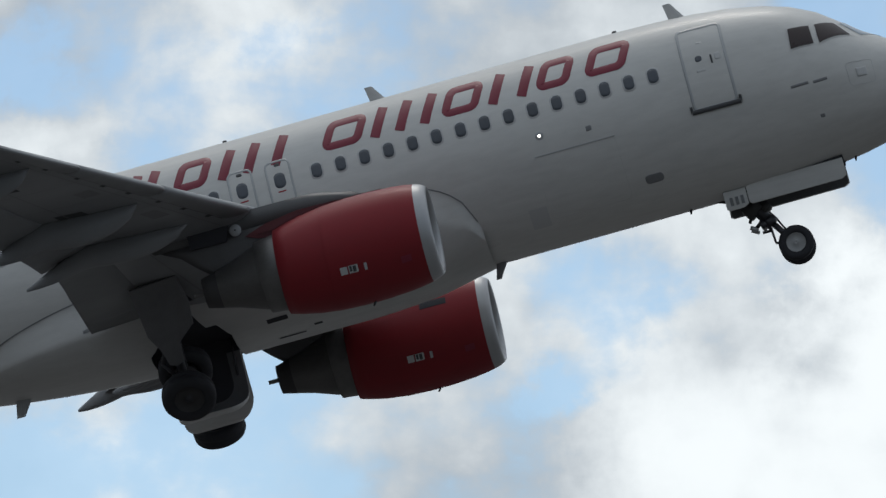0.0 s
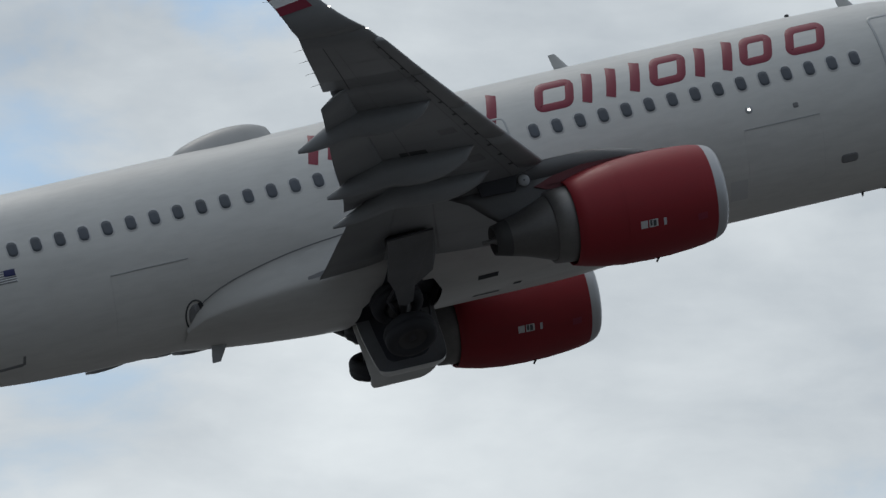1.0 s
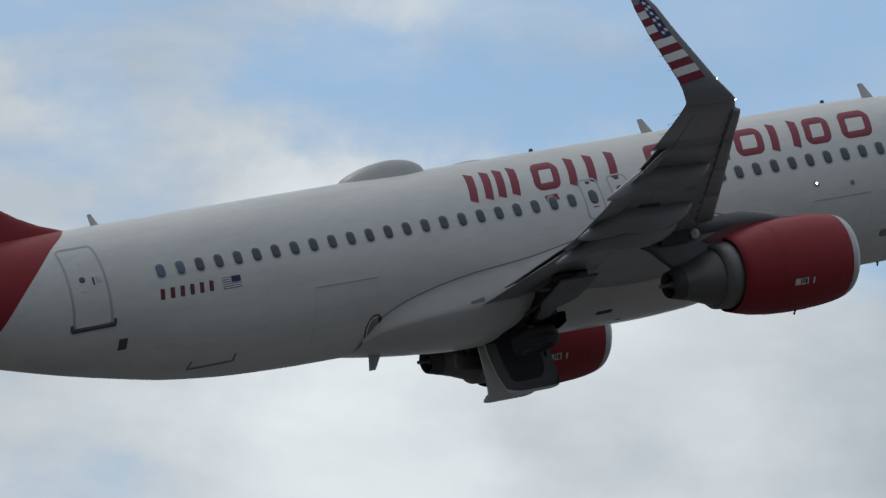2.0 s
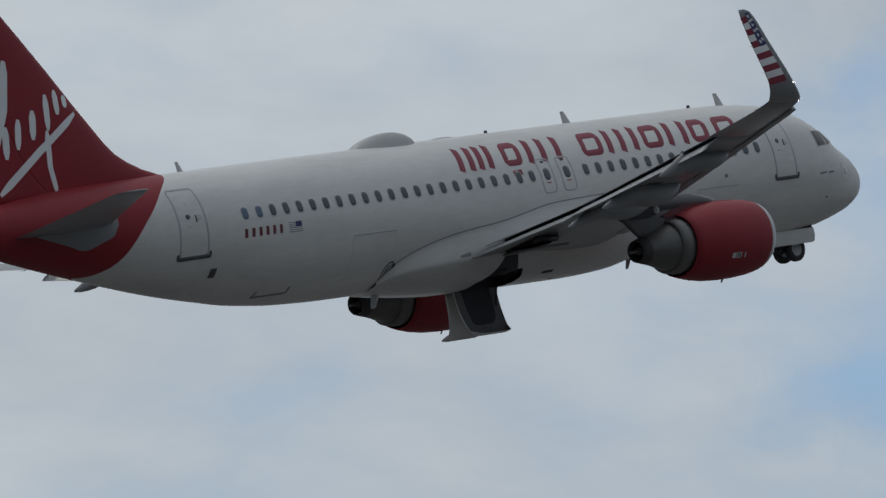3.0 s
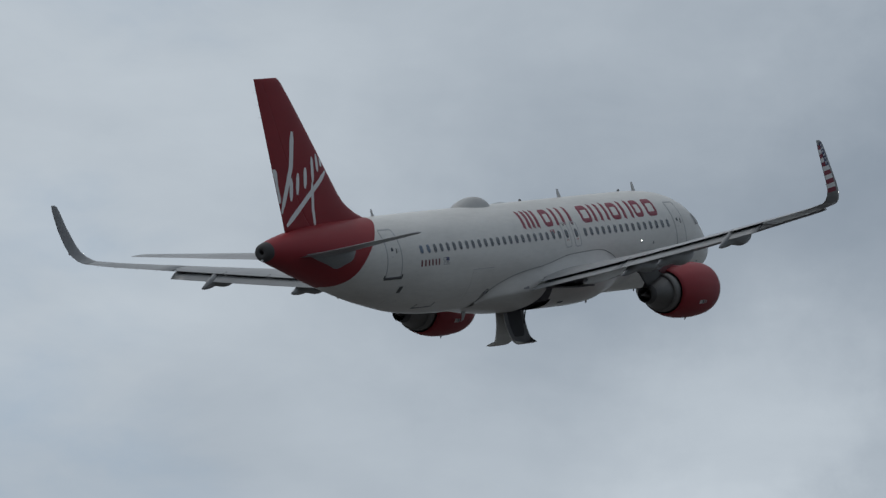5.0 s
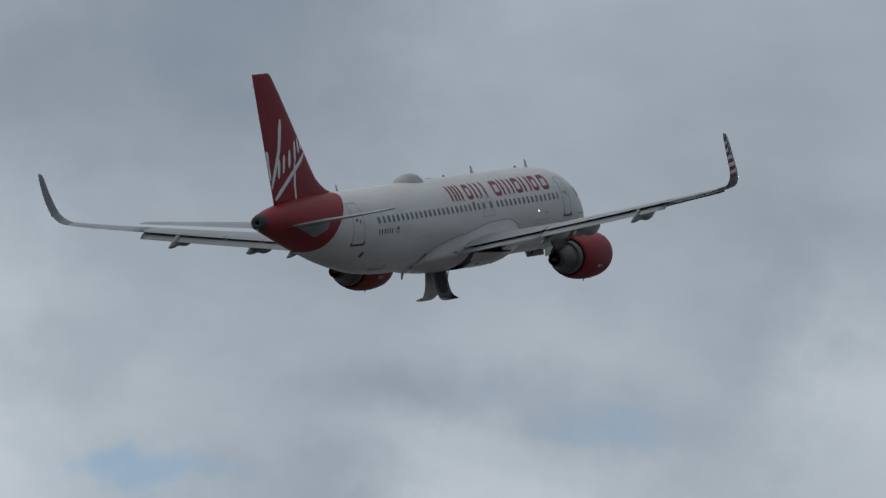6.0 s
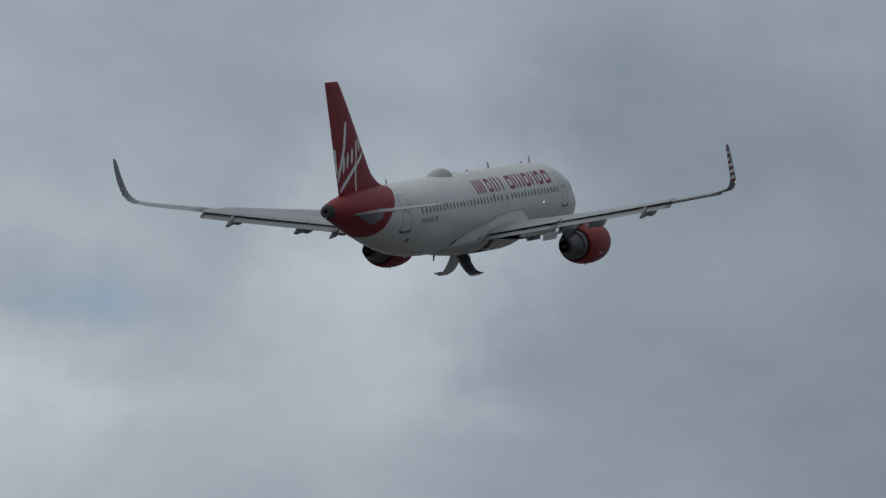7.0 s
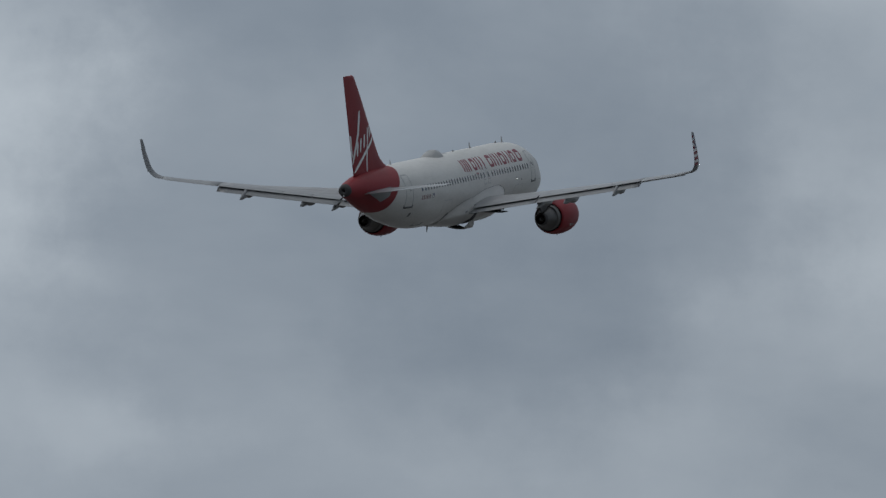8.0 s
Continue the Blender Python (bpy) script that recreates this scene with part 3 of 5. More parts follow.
def build_doors():
    for side in (-1, 1):
        passenger_door(5.0, 5.93, -0.43, 1.43, side)
        passenger_door(29.46, 30.40, -0.44, 1.48, side)
        for s in (14.89, 15.73):
            emergency_exit(s, side)
    # hold doors, right side only
    for s0, s1 in ((7.73, 9.5), (22.25, 24.0)):
        ring = rounded(s0, s1, -1.72, -0.48, 0.08)
        cargo = part("cargo_door", mesh_of("cargo_door", *side_panel(s0, s1, -1.72, -0.48), WHITE), airliner)
        part("outline", mesh_of("cargo_outline", *side_stroke(ring, 0.008, -1, 0.006, closed=True), BELLY), cargo)
        part("hinge_line", mesh_of("hinge_line", *side_stroke([(s0, -0.47), (s1, -0.47)], 0.022, -1, 0.015), SILVER), cargo)
    # service panels and ports
    for s0, s1, z0, z1, m in ((8.16, 8.28, -0.23, -0.12, LINE), (6.96, 7.36, -1.57, -1.41, LINE), (29.04, 29.26, -1.08, -0.84, SEAL),
                              (26.1, 27.2, -1.79, -1.745, LINE),
                              (2.2, 2.42, -0.56, -0.36, SHADEW), (3.3, 3.4, -1.2, -1.13, LINE)):
        part("service_panel", mesh_of("service_panel", *side_patch(rounded(s0, s1, z0, z1, 0.07 if s1 < 7.4 and s0 > 6 else 0.02), -1, 0.008), m), airliner)
    for s0, s1, z0, z1 in ((28.86, 29.32, -1.12, -0.80), (28.8, 29.38, -1.46, -1.34), (2.05, 2.6, -0.72, -0.22)):
        part("panel_outline", mesh_of("panel_outline", *side_stroke(rounded(s0, s1, z0, z1, 0.06), 0.012, -1, 0.006, closed=True), SHADEW), airliner)
    for q in (26.08, 27.22):   # turned-up ends of the long dark scuff strip
        part("strip_end", mesh_of("strip_end", *side_stroke([(q, -1.77), (q, -1.62)], 0.06, -1, 0.014), LINE), airliner)
    part("service_panel", mesh_of("service_panel", *side_panel(9.55, 9.95, -1.80, -1.45), SHADEW), airliner)
    # wing scan lamp
    lamp = part("scan_light", mesh_of("scan_light", *side_patch(rounded(9.19, 9.37, -0.14, 0.04, 0.08), -1, 0.01), SILVER), airliner, "small lamp lit beside the cabin windows")
    part("bulb", mesh_of("bulb", *side_patch(rounded(9.255, 9.305, -0.075, -0.025, 0.02), -1, 0.02), LIT), lamp)


build_doors()


def hull_patch(corners, out, n=13, side=1, edge=0.004):
    """Four corners (s, phi) joined by a curved plate on the hull."""
    (a, b, c, d) = [Vector(p) for p in corners]
    rows = []
    for j in range(n):
        v = j / (n - 1)
        row = []
        for i in range(n):
            u = i / (n - 1)
            q = a.lerp(b, u).lerp(d.lerp(c, u), v)
            e = out if 0 < i < n - 1 and 0 < j < n - 1 else edge
            row.append(hull(q.x, q.y * side, e))
        rows.append(row)
    return grid(rows)


def build_cockpit():
    for side in (-1, 1):
        f = lambda s, z: (s, phi_at(s, z, 1))
        quads = [
            [f(3.60, 0.84), f(3.15, 0.83), f(3.13, 0.38), f(3.63, 0.36)],
            [f(3.03, 0.83), f(2.63, 0.82), f(2.34, 0.44), f(3.01, 0.36)],
            [(2.50, phi_at(2.50, 0.79, 1)), (2.36, 0.06), (1.70, 0.06), (2.12, phi_at(2.12, 0.42, 1))]]
        for k, q in enumerate(quads):
            c = [sum(p[k] for p in q) / 4 for k in (0, 1)]
            big = [(c[0] + (p[0] - c[0]) * 1.10, max(0.02, c[1] + (p[1] - c[1]) * 1.10)) for p in q]
            ob = part("cockpit_window", mesh_of("cockpit_surround", *hull_patch(big, 0.008, side=side), WHITE), airliner)
            part("pane", mesh_of("cockpit_pane", *hull_patch(q, 0.020, side=side, edge=0.015), REFLECTPANE if k == 2 else COCKPIT), ob)


build_cockpit()


# ---- livery: plain bars and hollow blocks in place of lettering ----
# aft end, width and kind of each plain shape of the title row: a bar, a pair of bars or a hollow block
TITLE_CELLS = ((18.96, 0.66, "pair"), (18.14, 0.19, "bar"), (17.74, 0.30, "bar"), (17.10, 0.78, "block"), (16.06, 0.19, "bar"), (15.50, 0.84, "pair"),
               (13.78, 0.92, "block"), (12.66, 1.32, "wide"), (11.12, 0.86, "block"), (10.04, 0.30, "bar"), (9.40, 0.19, "bar"), (9.02, 0.78, "block"), (7.94, 0.94, "block"))
TITLE_Z, TITLE_LEAN, TITLE_W = (0.93, 1.64), 0.42, 0.215


def title_bar(s, side, z0=TITLE_Z[0], z1=TITLE_Z[1], w=TITLE_W):
    """A leaning upright bar; its top leans towards the nose."""
    k = (z1 - z0) * TITLE_LEAN
    part("title_bar", mesh_of("title_bar", *side_stroke([(s + k / 2, z0), (s - k / 2, z1)], w, side), TITLE), airliner, "crimson livery bar on white paint")


def title_block(aft, w, side):
    """A hollow leaning block with rounded corners."""
    h, mid = TITLE_W / 2, sum(TITLE_Z) / 2
    ring = rounded(aft - w + h, aft - h, TITLE_Z[0] + h * 0.8, TITLE_Z[1] - h * 0.8, 0.11)
    ring = [(q - (z - mid) * TITLE_LEAN, z) for q, z in ring]
    part("title_block", mesh_of("title_block", *side_stroke(ring, TITLE_W * 0.86, side, closed=True), TITLE), airliner, "hollow crimson livery block on white paint")


def build_titles():
    for side in (-1, 1):
        for aft, w, kind in TITLE_CELLS:
            h = TITLE_W / 2
            if kind == "bar":
                title_bar(aft - h, side)
            elif kind == "block":
                title_block(aft, w, side)
            else:
                for q in ((aft - h, aft - w + h) if kind == "pair" else (aft - h, aft - w / 2, aft - w + h)):
                    title_bar(q, side)
        # small dark red tail hanging below the title row
        part("title_bar", mesh_of("title_bar", *side_stroke([(17.05, 0.70), (16.68, 0.72)], 0.16, side), TITLE), airliner, "crimson livery bar on white paint")
        # registration bars and small flag
        for i in range(6):
            s = 28.22 - i * 0.262
            part("marking_bar", mesh_of("marking_bar", *side_stroke([(s - 0.08, -0.13), (s - 0.11, 0.12)], 0.115, side), REGMARK), airliner)
        flag = part("flag", mesh_of("flag", *side_patch(rounded(25.98, 26.52, -0.15, 0.15, 0.01), side, 0.005), TAIL_WHITE), airliner, "small striped flag")
        for k in range(6):
            z = -0.13 + k * 0.052
            part("stripe", mesh_of("stripe", *side_stroke([(26.51, z), (25.99, z)], 0.030, side, 0.009), LINE), flag)
        c0, c1 = (26.0, 26.25) if side < 0 else (26.25, 26.5)
        part("canton", mesh_of("canton", *side_patch(rounded(c0, c1, 0.0, 0.15, 0.01), side, 0.012), NAVY), flag)
        for s, w in ((3.84, 0.38), (3.36, 0.31)):
            part("marking_bar", mesh_of("marking_bar", *side_stroke([(s, -0.46), (s - w, -0.44)], 0.06, side), LINE), airliner)


build_titles()


# ---- aerials and small fittings ----
def blade_aerial(name, s, z, height, chord, rake, material, down=False):
    sg = -1 if down else 1
    rings = []
    for k in (0, 0.5, 1):
        c, off = chord * (1 - 0.55 * k), rake * k
        t = 0.035 * (1 - 0.5 * k)
        ring = []
        for u, h in ((0, 0), (0.2, 1), (0.55, 0.9), (1, 0), (0.55, -0.9), (0.2, -1)):
            ring.append((-(s + off + c * u), h * t, z + sg * height * k))
        rings.append(ring)
    part(name, mesh_of(name, *loft(rings), material, False), airliner)


def build_fittings():
    blade_aerial("blade_aerial", 5.68, 2.0, 0.40, 0.36, 0.26, SHADEW)
    blade_aerial("blade_aerial", 12.36, 2.04, 0.38, 0.36, 0.26, SHADEW)
    blade_aerial("blade_aerial", 28.35, 2.03, 0.30, 0.24, 0.18, SHADEW)
    blade_aerial("blade_aerial", 21.35, -2.06, 0.47, 0.42, 0.32, GREY, True)
    blade_aerial("drain_mast", 10.72, -2.05, 0.38, 0.26, 0.24, LINE, True)
    blade_aerial("drain_mast", 6.6, -2.07, 0.12, 0.08, 0.05, SEAL, True)
    for s in (2.9, 3.15):
        blade_aerial("air_data_probe", s, -1.9, 0.13, 0.07, 0.04, SEAL, True)
    for s, m in ((16.0, SEAL), (7.25, SEAL)):
        vs, fs = turned([(0, 0.06), (0.02, 0.055), (0.1, 0.05), (0.12, 0.0)], (0, 0, 0), 10)
        vs = [Vector((-s + v[2], v[1], 2.03 - v[0])) for v in vs]
        part("roof_beacon", mesh_of("roof_beacon", vs, fs, m), airliner)
    # flat aerial and satellite dome on the roof
    for name, s0, s1, half, high, m in (("flat_aerial", 17.45, 18.45, 0.18, 0.06, GREY), ("satellite_dome", 19.28, 21.6, 0.62, 0.39, DOME)):
        rows = []
        for i in range(19):
            u = i / 18
            prof = (math.sin(math.pi * u ** 0.72)) ** 0.62 if 0 < u < 1 else 0
            row = []
            for j in range(17):
                v = -1 + j / 8
                y = half * v * max(prof, 0.02) ** 0.5
                s = s0 + (s1 - s0) * u
                base = hull(s, math.asin(y / 1.975)).z
                row.append((-s, y, base - 0.02 + high * prof * (1 - abs(v) ** 2.6)))
            rows.append(row)
        part(name, mesh_of(name, *grid(rows), m), airliner)


build_fittings()


# ---- belly fairing, wheel bays ----
def spans(a, b, step=0.6):
    k = max(2, int((b - a) / step) + 1)
    return [a + (b - a) * i / (k - 1) for i in range(k)]


FAIR_TOP = smooth_table([(11.0, -1.5), (11.25, -0.95), (11.9, -0.5), (13.2, -0.22), (15.5, -0.28), (17.9, -0.62), (19.65, -0.78), (21.0, -1.02), (22.06, -1.4), (22.45, -1.8)])
FAIR_SIZE = smooth_table([(11.0, 1.93, -2.09), (11.5, 2.02, -2.18), (12.6, 2.20, -2.36), (14.0, 2.28, -2.42), (18.9, 2.26, -2.40), (20.2, 2.16, -2.32), (21.2, 2.04, -2.22), (22.0, 1.90, -2.12), (22.45, 1.80, -2.05)])


def fairing(s, v, out=0.0):
    """Belly skin: v from 0 at the upper edge to 1 on the keel, right side; mirrored by the caller."""
    zt = float(FAIR_TOP(s)[0])
    w, zb = FAIR_SIZE(s)
    ph = abs(phi_at(s, zt))
    phi = ph + (math.pi - ph) * v
    a = hull(s, phi)
    c = math.cos(phi)
    sn = max(math.sin(phi), 0.0)
    e = 2.0 / 2.7
    b = Vector((-s, w * sn ** e, zb * abs(c) ** e if c < 0 else 2.06 * c))
    k = min(1.0, v / 0.22)
    k = k * k * (3 - 2 * k)
    p = a.lerp(b, k)
    d = Vector((0, sn, c))
    return p + d * (0.004 + out)


BAY = (16.79, 18.61)
BAY_Y = 1.58


def fair_v(s, y):
    """v at which the fairing lies y off the keel."""
    lo, hi = 0.3, 1.0
    for _ in range(30):
        m = (lo + hi) / 2
        if fairing(s, m).y > y:
            lo = m
        else:
            hi = m
    return (lo + hi) / 2


def build_belly():
    ss = [11.0 + 0.12 * i for i in range(47)] + [BAY[0] + 0.08 * i for i in range(25)] + [BAY[1]] + [18.8 + 0.15 * i for i in range(24)]
    ss = sorted({round(s, 3) for s in ss if s <= 22.45} | {BAY[0], BAY[1], 22.45})
    for side in (-1, 1):
        rows, nv = [], 30
        for s in ss:
            v1, v0 = fair_v(s, 0.12), fair_v(s, BAY_Y)
            vals = [v0 * i / 18 for i in range(19)] + [v0 + (v1 - v0) * i / 9 for i in range(1, 10)] + [(v1 + 1) / 2, 1.0]
            row = [fairing(s, v) for v in vals]
            rows.append([Vector((p.x, p.y * side, p.z)) for p in row])
        vs, fs = grid(rows)
        nu = len(rows[0])
        keep = []
        for f in fs:
            j, i = divmod(min(f), nu)
            if BAY[0] - 1e-6 <= ss[j] < BAY[1] - 1e-6 and 18 <= i < 27:
                continue
            keep.append(f)
        part("belly_fairing", mesh_of("belly_fairing", vs, keep, BELLY), airliner, "grime-streaked white belly and wing root fairing")
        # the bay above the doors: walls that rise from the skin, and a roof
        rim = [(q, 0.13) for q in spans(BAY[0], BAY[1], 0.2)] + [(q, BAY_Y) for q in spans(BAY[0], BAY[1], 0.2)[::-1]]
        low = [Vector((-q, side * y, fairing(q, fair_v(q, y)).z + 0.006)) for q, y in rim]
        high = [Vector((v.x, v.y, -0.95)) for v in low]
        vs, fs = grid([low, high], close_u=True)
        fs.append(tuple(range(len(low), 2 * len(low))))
        # the walls' near-black colour stands in for deep shade
        part("wheel_bay", mesh_of("wheel_bay", vs, fs, SHADE_DARK, False), airliner, "open wheel bay, its shade put into the dark colour", tidy=False)
        # dark sheet added over the hull inside the bay, in place of shade
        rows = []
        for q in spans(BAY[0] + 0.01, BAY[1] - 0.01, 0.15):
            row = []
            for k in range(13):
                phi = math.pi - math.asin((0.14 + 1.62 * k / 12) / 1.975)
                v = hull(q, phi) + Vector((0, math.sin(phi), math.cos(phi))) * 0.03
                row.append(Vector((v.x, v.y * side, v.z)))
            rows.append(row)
        part("bay_lining", mesh_of("bay_lining", *grid(rows), SHADE_DARK), airliner, "added dark sheet in the wheel bay, standing in for its shade")
        # skin over the outer corners of the bay
        for start, end, edge_y in ((BAY[0], BAY[0] + 0.24, lambda q: 1.18 + 1.8 * (q - BAY[0])), (BAY[1] - 0.42, BAY[1], lambda q: 1.12 + 1.25 * (BAY[1] - q))):
            rows = []
            for q in spans(start, end, 0.06):
                y0 = min(BAY_Y, edge_y(q))
                rows.append([fairing(q, fair_v(q, y0 + (BAY_Y + 0.02 - y0) * k / 4), 0.001) for k in range(5)])
            part("bay_corner", mesh_of("bay_corner", *grid([[Vector((p.x, p.y * side, p.z)) for p in r] for r in rows]), BELLY), airliner)
        # uncut skin: a near-black patch paints the shade of the leg opening
        rows = []
        for j in range(12):
            k = j / 11
            v = 0.13 + 0.40 * k
            a, b = 17.58 - 0.36 * k ** 1.5, 18.02 + 0.32 * k ** 2
            rows.append([fairing(a + (b - a) * i / 6, v, 0.006) for i in range(7)])
        part("leg_opening", mesh_of("leg_opening", *grid([[Vector((p.x, p.y * side, p.z)) for p in r] for r in rows]), SHADE_DARK), airliner, "dark patch on the fairing, standing for the shaded leg opening")
        seam = [(11.05 + 0.2 * i, float(FAIR_TOP(11.05 + 0.2 * i)[0])) for i in range(57)]
        part("fairing_seam", mesh_of("fairing_seam", *side_stroke(seam, 0.026, side, 0.012), LINE), airliner)
        # seal panel at the inner end of the flap: a pale plate with a dark lower edge
        plate = [[fairing(a + (b - a) * i / 5, v, 0.004) for i in range(6)] for a, b, v in ((19.42, 19.72, 0.03), (19.42, 19.74, 0.10), (19.42, 19.80, 0.165))]
        seal = part("seal_panel", mesh_of("seal_panel", *grid([[Vector((p.x, p.y * side, p.z)) for p in r] for r in plate]), BELLY), airliner)
        edge = [[fairing(19.42 + 0.38 * i / 5, v + (0.0 if k else 0.01 * (i - 5) / 5), 0.008) for i in range(6)] for k, v in enumerate((0.160, 0.178))]
        part("seal_edge", mesh_of("seal_edge", *grid([[Vector((p.x, p.y * side, p.z)) for p in r] for r in edge]), LINE), seal)
        # cooling outlet at the fairing's rear end; hollow drawn flat, shade in its greys
        ring = [(22.26 + 0.21 * math.cos(t), -1.60 + 0.27 * math.sin(t)) for t in (2 * math.pi * i / 28 for i in range(28))]
        out = part("outlet", mesh_of("outlet", *side_stroke(ring, 0.035, side, 0.014, 0.05, closed=True), SEAL), airliner, "dark-rimmed cooling outlet")
        hollow = rounded(22.10, 22.40, -1.80, -1.40, 0.15)
        part("outlet_well", mesh_of("outlet_well", *side_patch(hollow, side, 0.010), LINE), out, "grey patch standing for the outlet's shaded hollow")
        cres = [(22.16 - 0.07 * math.sin(math.pi * i / 10), -1.38 - 0.44 * i / 10) for i in range(11)]
        part("outlet_mouth", mesh_of("outlet_mouth", *side_stroke(cres, 0.09, side, 0.016), SHADE_DARK), out)
    # inlets under the belly ahead of the bays, flat with their hollows' shade in colour
    for s0, s1, v0, v1 in ((15.52, 15.98, 0.635, 0.69), (14.88, 15.06, 0.865, 0.90), (15.3, 15.9, 0.962, 0.982)):
        rows = [[fairing(s0 + (s1 - s0) * i / 4, v0 + (v1 - v0) * j / 3, 0.006) for j in range(4)] for i in range(5)]
        part("air_inlet", mesh_of("air_inlet", *grid([[Vector((p.x, -p.y, p.z)) for p in r] for r in rows]), SHADE_DARK), airliner)


build_belly()


# ---- wings and tail planes ----
def foil(u, tc, camber=0.0):
    """Upper and lower height at chord fraction u."""
    t = 5 * tc * (0.2969 * math.sqrt(u) - 0.126 * u - 0.3516 * u * u + 0.2843 * u ** 3 - 0.1036 * u ** 4)
    c = camber * 4 * u * (1 - u)
    return c + t, c - t


def section(le, chord, tc, up=(0, 0, 1), a=0.0, b=1.0, inc=0.0, camber=0.0, n=14):
    """Closed ring of an aerofoil from a to b of its chord. inc: degrees nose up."""
    le, up = Vector(le), Vector(up).normalized()
    ci, si = math.cos(radians(inc)), math.sin(radians(inc))
    fwd = Vector((-1, 0, 0))
    back, lift = fwd * ci - up * si, up * ci + fwd * si
    us = [a + (b - a) * (1 - math.cos(math.pi * i / n)) / 2 for i in range(n + 1)]
    top = [le + back * (u * chord) + lift * (foil(u, tc, camber)[0] * chord) for u in us]
    low = [le + back * (u * chord) + lift * (foil(u, tc, camber)[1] * chord) for u in us]
    return top + low[::-1][(1 if b >= 1 else 0):(-1 if a <= 0 else None)]


# half span: leading edge station, height, chord, thickness ratio, incidence
WING_T = smooth_table([(0.0, 12.35, -1.46, 6.95, 0.150, 1.2), (1.9, 13.14, -1.28, 6.20, 0.146, 0.9), (4.2, 14.37, -0.95, 5.00, 0.128, 0.9), (6.4, 15.55, -0.63, 3.92, 0.118, 0.8),
                       (10.0, 17.45, -0.12, 3.02, 0.112, 0.5), (14.15, 19.66, 0.50, 1.99, 0.108, 0.2), (16.5, 20.90, 0.87, 1.52, 0.106, 0.0), (17.0, 21.21, 0.98, 1.36, 0.104, 0.0)])


def wing_ring(y, side, a=0.0, b=1.0, ds=0.0, dz=0.0, extra=0.0, n=14):
    s, z, c, tc, inc = WING_T(y)
    return section((-s - ds, side * y, z + dz), c, tc, (0, 0, 1), a, b, inc + extra, 0.012, n)


def wing_point(y, u, side, below=True, out=0.004):
    s, z, c, tc, inc = WING_T(y)
    h = foil(u, tc, 0.012)[1 if below else 0] * c
    si, ci = math.sin(radians(inc)), math.cos(radians(inc))
    return Vector((-s - u * c * ci - h * si, side * y, z - u * c * si + h * ci + (-out if below else out)))


def wing(side):
    w = part("wing", mesh_of("wing", *joined(
        loft([wing_ring(y, side, 0, 0.80) for y in spans(0.6, 13.66)]),
        loft([wing_ring(y, side) for y in spans(13.66, 17.0)])), WING), airliner, "grey swept wing seen from below")
    # slats, drooped and drawn forward
    for y0, y1 in ((2.6, 5.0), (6.25, 8.7), (8.74, 11.2), (11.24, 13.8), (13.84, 16.32)):
        rings = []
        for y in spans(y0, y1):
            s, z, c, tc, inc = WING_T(y)
            rings.append(section((-s + 0.10 + 0.012 * c, side * y, z - 0.085 - 0.01 * c), c, tc * 0.95, (0, 0, 1), 0.0, 0.13, inc - 14, 0.012, 10))
        part("slat", mesh_of("slat", *loft(rings), SLAT), w, "bare metal slat drooped for take-off")
    # flaps, let down a notch
    for y0, y1 in ((2.05, 6.32), (6.42, 13.62)):
        rings = []
        for y in spans(y0, y1):
            s, z, c, tc, inc = WING_T(y)
            fc = (0.32 - 0.005 * (y - 6.4) / 7.7) * c if y > 6.35 else 0.24 * c + 0.16
            z0 = z - 0.78 * c * math.sin(radians(inc)) - min(0.02 * c, 0.05)
            down = math.degrees(math.asin(max(0.05, z0 - (z - 0.33)) / fc))
            rings.append(section((-s - 0.78 * c, side * y, z0), fc, 0.13, (0, 0, 1), 0, 1, down, 0.02, 10))
        part("flap", mesh_of("flap", *loft(rings), FLAP), w, "grey flap lowered for take-off")
    # near-black strip on the wing's rear face paints the shade in the flap gap
    rows = [[wing_point(y, 0.802, side, True, -0.004), wing_point(y, 0.802, side, False, -0.002)] for y in spans(2.1, 13.6)]
    part("flap_cove", mesh_of("flap_cove", *grid(rows), SHADE_DARK), w, "dark strip ahead of the flaps, slot shade put into its colour")
    for y0, y1 in ((2.1, 6.3), (6.42, 8.1), (8.14, 9.85), (9.89, 11.6), (11.64, 13.6)):
        rows = [[wing_point(y, 0.795, side, False, 0.003), wing_point(y, 0.93, side, False, -0.012), wing_point(y, 0.93, side, False, -0.03), wing_point(y, 0.795, side, False, -0.035)] for y in spans(y0, y1)]
        part("spoiler", mesh_of("spoiler", *loft(rows), WING, False), w)
    # slot and tracks behind the slats
    for y0, y1 in ((2.7, 4.95), (6.3, 8.66), (8.78, 11.16), (11.28, 13.76), (13.88, 16.28)):
        rows = [[wing_point(y, u, side, True, 0.005) for u in (0.090, 0.101)] for y in spans(y0, y1)]
        part("slat_slot", mesh_of("slat_slot", *grid(rows), SEAL), w)
        for k in range(3):
            y = y0 + (y1 - y0) * (0.16 + 0.33 * k)
            rows = [[wing_point(y + d, u, side, True, 0.008) for u in (0.088, 0.125)] for d in (-0.06, 0.06)]
            part("slat_track", mesh_of("slat_track", *grid(rows), SEAL), w)
    # aileron hinge line, panel seams and dark access plates underneath
    for y0, y1, u in ((13.6, 16.4, 0.74),):
        rows = [[wing_point(y, u + d, side) for d in (-0.006, 0.006)] for y in spans(y0, y1)]
        part("hinge_gap", mesh_of("hinge_gap", *grid(rows), SEAL), w)
